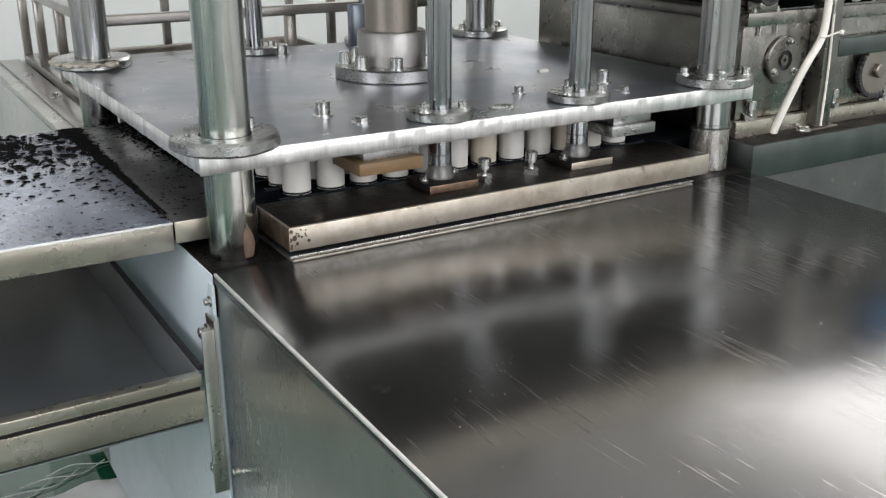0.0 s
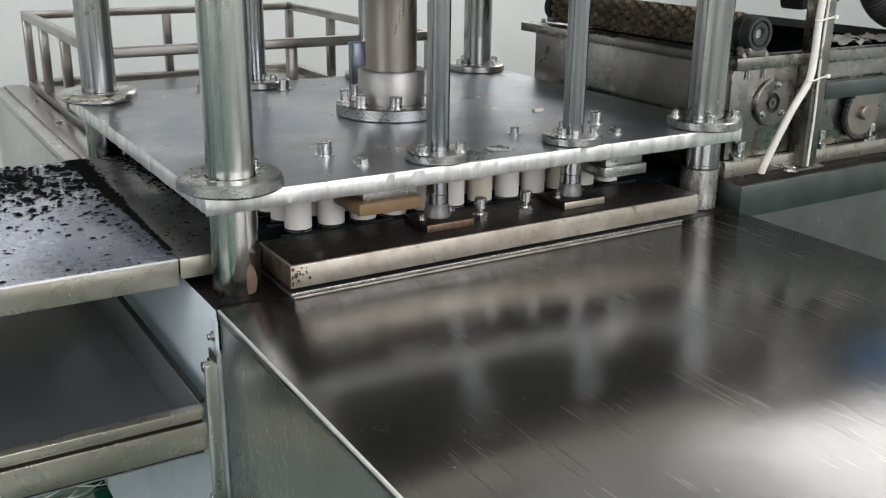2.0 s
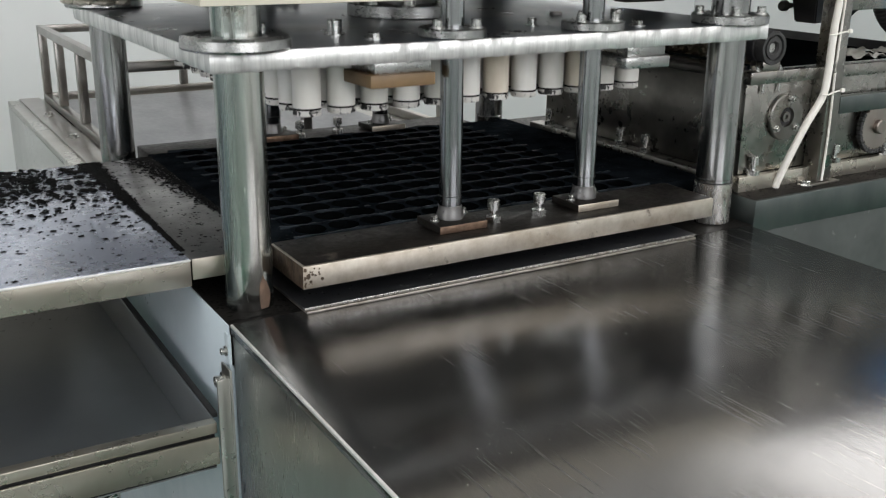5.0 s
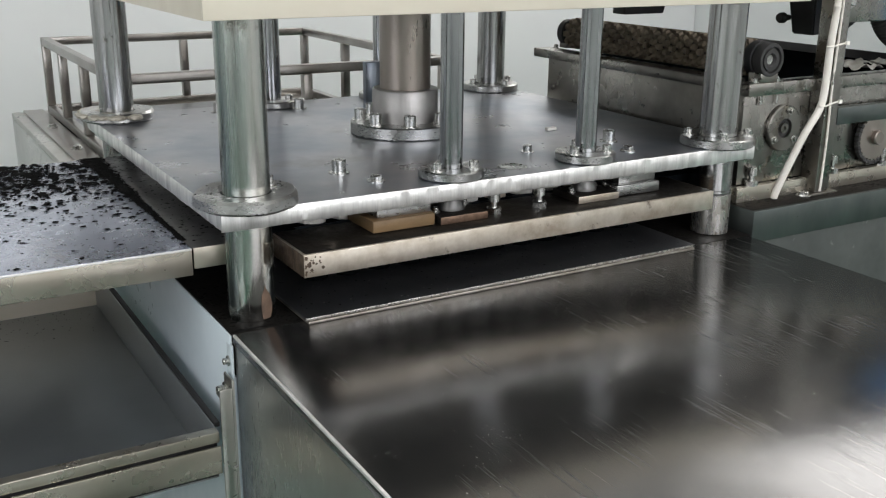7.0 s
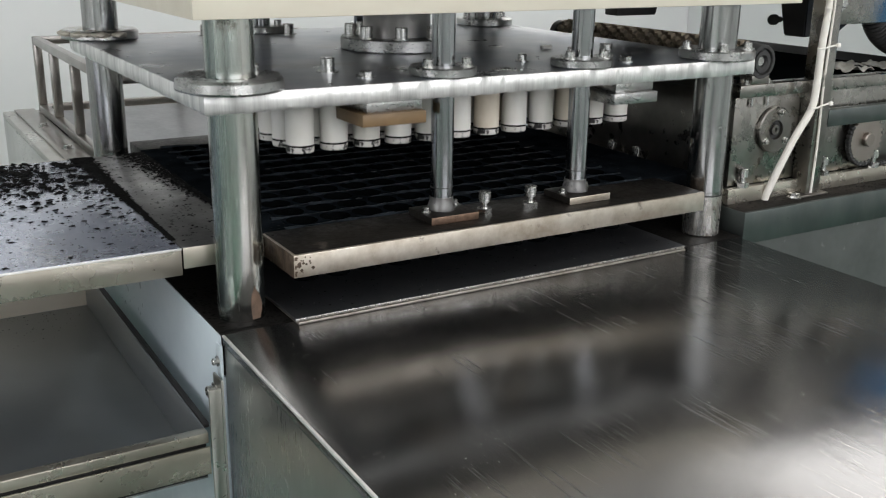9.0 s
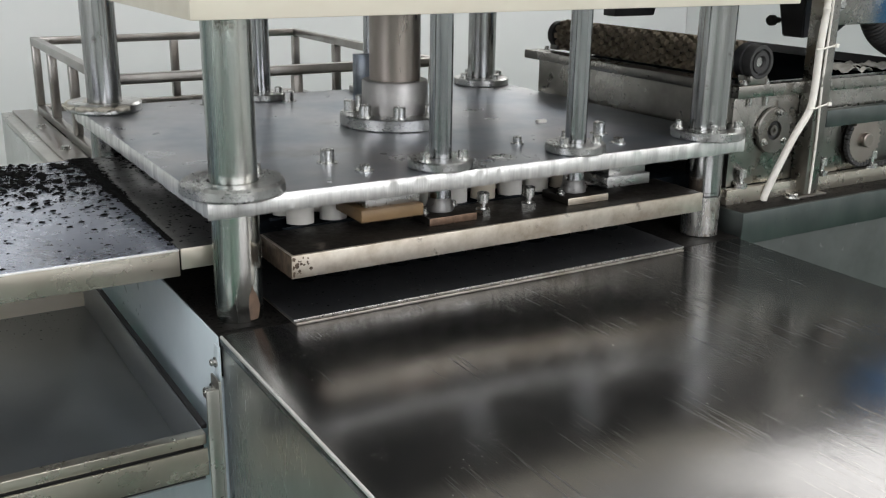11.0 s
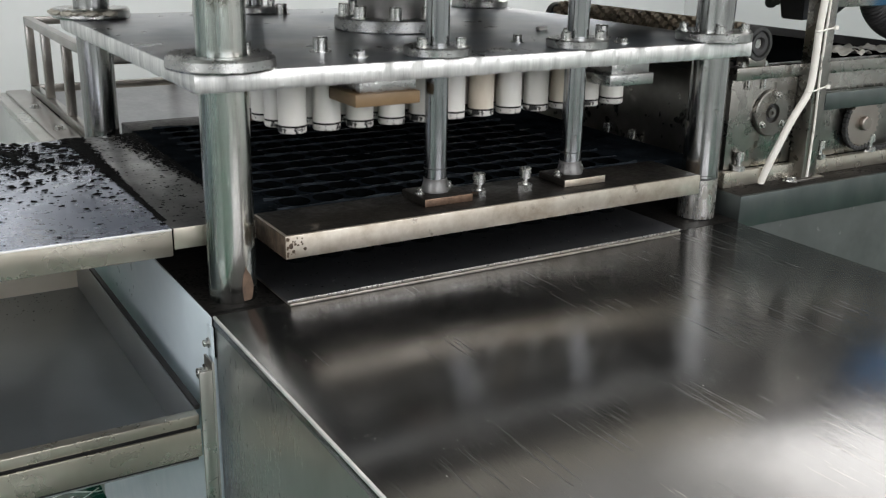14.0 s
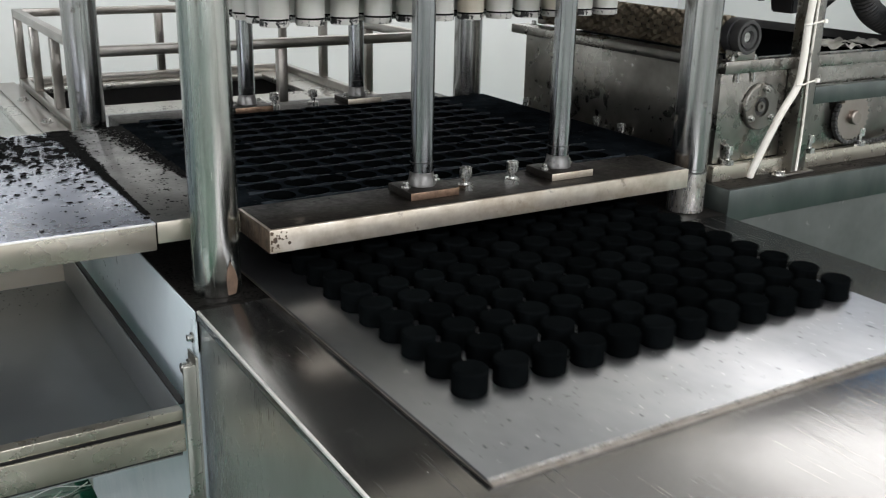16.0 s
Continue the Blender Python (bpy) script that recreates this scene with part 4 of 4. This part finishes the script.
part("back_wall", box(BX0 + 0.0042, BX1, BY1 - 0.004, BY1, BZ0, BZ1, 0.001), M["box"], feedbox)
part("right_wall", box(BX1 - 0.004, BX1, BY0 + 0.004, BY1 - 0.0042, BZ0, 1.064, 0.001), M["dark_paint"], feedbox, "sooty end wall")
part("base_angle", box(BX0 - 0.012, BX1, BY0 - 0.016, BY0 - 0.0005, 0.8432, 0.8715, 0.0015), M["feed_edge"], feedbox, "bright base angle")
part("base_flange", box(BX0 - 0.03, BX0 + 0.004, BY0, BY1 + 0.02, 0.8432, 0.8715, 0.0015), M["box"], feedbox)
part("rim", box(BX0 - 0.028, BX0 + 0.02, BY0 + 0.02, BY1 + 0.02, 1.0455, 1.064, 0.002), M["box"], feedbox, "folded top rim")
part("rim", box(BX0 - 0.006, BX1, BY0 - 0.014, BY0 + 0.0195, 1.0358, 1.058, 0.002), M["box"], feedbox)
part("powder", box(BX0 + 0.022, BX1 - 0.005, BY0 + 0.021, BY1 - 0.006, 0.99, 1.046, 0.006), M["coal"], feedbox, "black charcoal powder filling")
for y in (0.30, 0.375, 0.62):
    place(part("adjusting_screw", STUD, None, feedbox), BX0 - 0.015, y, 0.8715)
for x in (1.006, 1.225, 1.375):
    place(part("adjusting_screw", STUD, None, feedbox), x, BY0 - 0.009, 0.8715)
hub = part("bearing_flange", lathe([(0, 0), (0.041, 0), (0.043, 0.002), (0.043, 0.008), (0.041, 0.010), (0.018, 0.010), (0.017, 0.003), (0.010, 0.003), (0.0095, 0.009), (0.004, 0.009), (0.004, 0.005), (0, 0.005)], 36,
           m=along((0, -1, 0))), M["box"], feedbox, "round bearing flange")
place(hub, 1.079, BY0 - 0.0003, 0.971)
part("seal", lathe([(0.0101, 0), (0.0172, 0), (0.0172, 0.0012), (0.0101, 0.0012)], 30, m=along((0, -1, 0), (0, -0.0031, 0))), M["rubber"], hub, "black shaft seal")
for a in (75, 215, 320):
    a = radians(a)
    place(part("socket_screw", SCREW_SMALL, None, hub), 0.033 * math.cos(a), -0.0098, 0.033 * math.sin(a), 90, 0, 0)
for x in (1.012, 1.053):
    part("clamp_screw", lathe(rod_profile(0.003, 1.018, 1.0355), 12, m=Matrix.Translation((x, BY0 - 0.006, 0))), M["bolt"], feedbox)
# chain wheel and chain


def sprocket(r, teeth):
    """A flat toothed wheel facing -y with a small hub."""
    bm = bmesh.new()
    rings = []
    for y in (0.0, -0.006):
        ring = []
        for k in range(teeth * 4):
            a = 2 * math.pi * k / (teeth * 4)
            rr = r + (0.0025 if k % 4 in (1, 2) else -0.0025)
            ring.append(bm.verts.new((rr * math.cos(a), y, rr * math.sin(a))))
        rings.append(ring)
    for k in range(teeth * 4):
        j = (k + 1) % (teeth * 4)
        bm.faces.new((rings[0][k], rings[0][j], rings[1][j], rings[1][k]))
    bm.faces.new(rings[0])
    bm.faces.new(rings[1])
    lathe([(0.014, 0.0062), (0.014, 0.014), (0.012, 0.016), (0, 0.016)], 24, bm, m=along((0, -1, 0)))
    return bm


wheel = part("chain_wheel", sprocket(0.046, 26), M["ram"], feedbox, "toothed chain wheel")
place(wheel, 1.338, BY0 - 0.008, 0.932)
bm = bmesh.new()
path = []
for k in range(15):
    a = radians(150 + 10 * k)
    path.append((0.050 * math.cos(a), 0.050 * math.sin(a), a))
for k in range(1, 32):
    u = k * 0.0098
    path.append((0.050 * math.cos(radians(290)) + u, 0.050 * math.sin(radians(290)) - 0.004 + 0.55 * (u - 0.02) ** 2 - 0.0035 * min(1, u / 0.02), radians(90)))
for x, z, a in path:
    m = Matrix.Translation((x, -0.003, z)) @ Matrix.Rotation(-a, 4, "Y")
    b2 = box(-0.0040, 0.0040, -0.005, 0.005, -0.0040, 0.0040, 0.0012, seg=1)
    b2.transform(m)
    tmp = bpy.data.meshes.new("link")
    b2.to_mesh(tmp)
    b2.free()
    bm.from_mesh(tmp)
    bpy.data.meshes.remove(tmp)
part("chain", bm, M["rubber"], wheel, "oily roller chain")

roller = thing("studded_roller", "dusty studded rubber roller on the feed box", "roller")
QX, QZ, QR = 1.022, 1.098, 0.026
part("core", lathe(rod_profile(QR - 0.002, 0, 0.53, 0.003), 28, m=along((0, 1, 0), (QX, 0.098, QZ))), M["dark_paint"], roller)
verts, faces = [], []
n_round, n_long = 11, 28
for j in range(n_long):
    for k in range(n_round):
        a = 2 * math.pi * (k + 0.5 * (j % 2)) / n_round
        c = Vector((QX + (QR - 0.003) * math.cos(a), 0.109 + 0.0187 * j, QZ + (QR - 0.003) * math.sin(a)))
        up, side = Vector((math.cos(a), 0, math.sin(a))), Vector((-math.sin(a), 0, math.cos(a)))
        b = len(verts)
        s = 0.0070
        for du, dv in ((-1, -1), (1, -1), (1, 1), (-1, 1)):
            verts.append(c + side * du * s + Vector((0, dv * s, 0)))
        for du, dv in ((-0.7, -0.7), (0.7, -0.7), (0.7, 0.7), (-0.7, 0.7)):
            verts.append(c + side * du * s + Vector((0, dv * s, 0)) + up * 0.0105)
        faces += [(b, b + 1, b + 5, b + 4), (b + 1, b + 2, b + 6, b + 5), (b + 2, b + 3, b + 7, b + 6), (b + 3, b, b + 4, b + 7), (b + 4, b + 5, b + 6, b + 7)]
me = bpy.data.meshes.new("rubber_studs")
me.from_pydata([tuple(q) for q in verts], [], faces)
me.materials.append(M["studs"])
tagged(part("rubber_studs", me, None, roller), kind="stuff")
part("shaft", lathe(rod_profile(0.009, 0, 0.60), 20, m=along((0, 1, 0), (QX, 0.06, QZ))), M["bolt"], roller)
part("end_hub", lathe([(0.008, 0.0), (0.030, 0.0), (0.0315, 0.002), (0.0315, 0.018), (0.029, 0.020), (0.008, 0.020)], 36, m=along((0, 1, 0), (QX, 0.075, QZ))), M["dark_paint"], roller)
wheel2 = part("end_wheel", lathe([(0.009, 0.004), (0.012, 0.0), (0.019, 0.0), (0.0195, 0.004), (0.022, 0.004), (0.0235, -0.001), (0.029, -0.001), (0.030, 0.001), (0.030, 0.018), (0.009, 0.018)], 40, m=along((0, 1, 0), (QX, 0.055, QZ))), M["rubber"], roller, "black grooved end wheel")
part("back_wheel", lathe(rod_profile(0.029, 0, 0.02, 0.002), 36, m=along((0, 1, 0), (QX, 0.63, QZ))), M["rubber"], roller)
part("bearing_block", box(QX - 0.022, QX + 0.022, 0.056, 0.086, 1.0585, 1.075, 0.002), M["box"], roller)
part("bearing_block", box(QX - 0.018, QX + 0.022, 0.625, 0.652, 1.0645, 1.076, 0.002), M["box"], roller)
for x in (QX - 0.027, QX + 0.028):
    place(part("socket_screw", SCREW_SMALL, None, roller), x, 0.064, 1.0583)
place(part("socket_screw", SCREW_SMALL, None, roller), QX - 0.032, 0.645, 1.0643)

# ---- post, cable and bar ----
post = thing("frame_post", "square stainless frame post on the beam", "post")
part("tube", box(1.148, 1.185, 0.030, 0.067, 0.8470, 1.27, 0.003), M["box"], post)
part("foot_plate", box(1.128, 1.205, 0.024, 0.075, 0.8429, 0.8468, 0.001), M["fence"], post)
place(part("hex_bolt", HEX, None, post), 1.124, 0.036, 0.843)
part("cross_bar", box(1.1855, 2.2, 0.03, 0.05, 0.972, 1.004, 0.002), M["beam"], post, "grey-green horizontal bar")
part("far_post", box(2.2, 2.225, 0.028, 0.053, 0.8445, 1.19, 0.003), M["fence"], post)
cable = thing("cable", "white sheathed cable tied to the frame post", "cable")
part("sheath", tube([(1.060, 0.05, 0.8432), (1.063, 0.046, 0.862), (1.076, 0.036, 0.91), (1.096, 0.026, 0.965), (1.122, 0.021, 1.01), (1.129, 0.021, 1.05), (1.131, 0.022, 1.12), (1.135, 0.022, 1.22), (1.140, 0.06, 1.262), (1.16, 0.12, 1.2755)], 0.0068, 14), M["cable"], cable)
part("thin_wire", tube([(1.158, 0.0275, 0.85), (1.159, 0.027, 0.95), (1.155, 0.0265, 1.05), (1.158, 0.027, 1.2), (1.159, 0.0275, 1.268)], 0.0024, 8), M["cable"], cable)
for z in (1.016, 1.122):
    part("zip_tie", tube([(1.146, 0.036, z - 0.004), (1.117, 0.018, z - 0.002), (1.128, 0.0128, z - 0.001), (1.148, 0.020, z), (1.178, 0.0272, z + 0.0015), (1.187, 0.029, z + 0.002)], 0.0016, 8), M["cable"], cable)
    part("tie_tail", box(1.176, 1.184, 0.0225, 0.0275, z - 0.002, z + 0.005, 0.0008), M["cable"], cable)

# ---- hopper above the feed box ----
hopper = thing("discharge_hopper", "dark steel hopper above the feed box with a blue motor", "hopper")
part("hopper_top", box(1.6405, 2.3, 0.21, 0.62, 1.25, 1.585, 0.004), M["dark_paint"], hopper)
part("hopper_box", box(1.16, 1.64, 0.21, 0.62, 1.225, 1.585, 0.004), M["dark_paint"], hopper)
bm = box(1.125, 1.262, 0.575, 0.6195, 1.138, 1.2245, 0.003)
for v2 in bm.verts:
    if v2.co.z < 1.18 and v2.co.x > 1.2:
        v2.co.x -= 0.022
part("chute", bm, M["dark_paint"], hopper, "dark feed chute")
part("front_panel", box(1.235, 1.49, 0.112, 0.1245, 1.150, 1.29, 0.002), M["box"], hopper, "weathered steel front panel")
place(part("hex_bolt", HEX, None, hopper), 1.285, 0.112, 1.19, 90, 0, 0)
bm = bmesh.new()
lo = [bm.verts.new(q) for q in ((1.345, 0.24, 1.112), (1.45, 0.24, 1.118), (1.45, 0.295, 1.118), (1.345, 0.295, 1.112))]
hi = [bm.verts.new(q) for q in ((1.330, 0.23, 1.2245), (1.62, 0.23, 1.2245), (1.62, 0.31, 1.2245), (1.330, 0.31, 1.2245))]
bm.faces.new(lo)
bm.faces.new(hi)
for k in range(4):
    bm.faces.new((lo[k], lo[(k + 1) % 4], hi[(k + 1) % 4], hi[k]))
bmesh.ops.bevel(bm, geom=bm.edges[:], offset=0.003, segments=2, affect="EDGES")
part("outlet", bm, M["dark_paint"], hopper, "dark tapered outlet")
part("knob", lathe([(0, 0), (0.009, 0), (0.011, 0.004), (0.011, 0.014), (0.006, 0.018), (0.006, 0.03), (0, 0.03)], 18, m=along((1, 0, 0), (1.308, 0.30, 1.145))), M["rubber"], hopper, "black knob")
part("bracket", box(1.157, 1.190, 0.068, 0.1245, 1.21, 1.24, 0.002), M["dark_paint"], hopper)
motor = part("motor", lathe([(0, 0), (0.03, 0), (0.03, 0.05), (0.064, 0.05), (0.075, 0.062), (0.075, 0.46), (0.064, 0.475), (0, 0.475)], 36, m=along((1, 0, 0), (1.51, 0.085, 1.137))), M["blue"], hopper, "blue enamelled motor")

hose = thing("corrugated_hose", "black corrugated hose over the feed box", "hose")
bm = bmesh.new()
pts = [Vector((1.50, 0.20, 1.175)), Vector((1.51, 0.20, 1.125)), Vector((1.56, 0.20, 1.095)), Vector((1.64, 0.20, 1.082))]
n = 40
rings = []
for i in range(n + 1):
    u = i / n
    q = (1 - u) ** 3 * pts[0] + 3 * u * (1 - u) ** 2 * pts[1] + 3 * u * u * (1 - u) * pts[2] + u ** 3 * pts[3]
    u2 = min(1, u + 0.02)
    q2 = (1 - u2) ** 3 * pts[0] + 3 * u2 * (1 - u2) ** 2 * pts[1] + 3 * u2 * u2 * (1 - u2) * pts[2] + u2 ** 3 * pts[3]
    d = (q2 - q) if u < 1 else (pts[3] - pts[2])
    m = along(d, q)
    r = 0.024 + (0.003 if i % 2 else 0)
    rings.append([bm.verts.new(m @ Vector((r * math.cos(2 * math.pi * k / 16), r * math.sin(2 * math.pi * k / 16), 0))) for k in range(16)])
for a, b in zip(rings, rings[1:]):
    for k in range(16):
        bm.faces.new((a[k], a[(k + 1) % 16], b[(k + 1) % 16], b[k]))
part("hose_wall", bm, M["rubber"], hose)
rag = thing("plastic_scraps", "crumpled white plastic scraps on the charcoal powder", "scraps")
for k in range(3):
    bm = bmesh.new()
    bmesh.ops.create_grid(bm, x_segments=8, y_segments=8, size=0.03)
    for v2 in bm.verts:
        v2.co.z = 0.006 + 0.012 * noise.noise((v2.co.x * 60 + k * 9, v2.co.y * 60, k))
        v2.co.x *= 1.5
    bm.transform(Matrix.Translation((1.42 + 0.06 * k, 0.18 + 0.05 * (k % 2), 1.048)))
    bmesh.ops.solidify(bm, geom=bm.faces[:], thickness=0.0015)
    part("scrap", bm, M["scrap"], rag)

# ---- floor: white sack and loose threads ----
sack = thing("plastic_sack", "crumpled white woven sack lying on the floor", "sack")
bm = bmesh.new()
bmesh.ops.create_grid(bm, x_segments=24, y_segments=24, size=0.3)
for v2 in bm.verts:
    r = max(abs(v2.co.x), abs(v2.co.y)) / 0.3
    v2.co.z = 0.02 + (1 - r) * 0.05 + 0.03 * (1 - r * 0.6) * (1 + noise.noise((v2.co.x * 14, v2.co.y * 14, 1)))
    v2.co.x += 0.03 * noise.noise((v2.co.y * 9, 4, 2))
bm.transform(Matrix.Translation((-0.16, 0.56, 0.0)))
bmesh.ops.solidify(bm, geom=bm.faces[:], thickness=0.004)
part("sack_cloth", bm, M["cloth"], sack)
threads = thing("loose_threads", "loose white threads on the green floor", "threads")
for k in range(4):
    q = Vector((-0.30 + 0.06 * k, 0.93 + 0.02 * k, 0.003))
    part("thread", tube([q, q + Vector((0.06, -0.02 + 0.01 * k, 0.006)), q + Vector((0.13, -0.01, 0.001)), q + Vector((0.19, 0.04 - 0.01 * k, 0.004))], 0.0014, 5), M["cloth"], threads)


# ---- what moves ----
def motions():
    lift = [(0.0, 0.0), (4.2, 0.0), (4.6, 0.002), (5.6, 0.0495), (6.0, 0.051), (6.5, 0.051), (11.0, 0.051), (16.0, 0.051)]
    up = [(0.0, 0.0035), (0.5, 0.0008), (1.0, 0.0), (1.5, 0.0), (1.9, 0.0008), (2.1, 0.008), (2.5, 0.0444), (3.0, 0.0856), (3.5, 0.1317), (4.0, 0.182), (4.4, 0.215),
          (4.7, 0.222), (5.2, 0.175), (5.7, 0.09), (6.1, 0.03), (6.3, 0.0195), (6.5, 0.0164), (7.0, 0.0158), (7.3, 0.0165), (7.5, 0.0245), (8.0, 0.069), (8.5, 0.119), (9.0, 0.167),
          (9.4, 0.200), (9.8, 0.206), (10.3, 0.155), (10.8, 0.065), (11.1, 0.022), (11.3, 0.0155), (11.5, 0.0149), (12.0, 0.015), (12.3, 0.0165), (12.5, 0.0234), (13.0, 0.0676),
          (13.5, 0.119), (14.0, 0.1668), (14.5, 0.2145), (15.0, 0.2632), (15.35, 0.2955), (15.6, 0.303), (16.0, 0.3044)]
    slide = [(0.0, 0.0), (14.0, 0.0), (14.7, 0.0), (14.85, -0.008), (15.0, -0.036), (15.5, -0.28), (16.0, -0.516)]
    for ob in (mould, feed, feed_crumbs, mould_crumbs):
        walk(ob, [(t, pose(0, 0, z)) for t, z in lift])
    walk(plate, [(t, pose(0, 0, z)) for t, z in up])
    for ob in (tray, tray_crumbs, tray_flecks):
        walk(ob, [(t, pose(0, y, 0)) for t, y in slide])
    for ob, x, y, turn in TABLETS:
        walk(ob, [(t, pose(x, y + s, 0.8081, 0, 0, turn)) for t, s in slide])


motions()
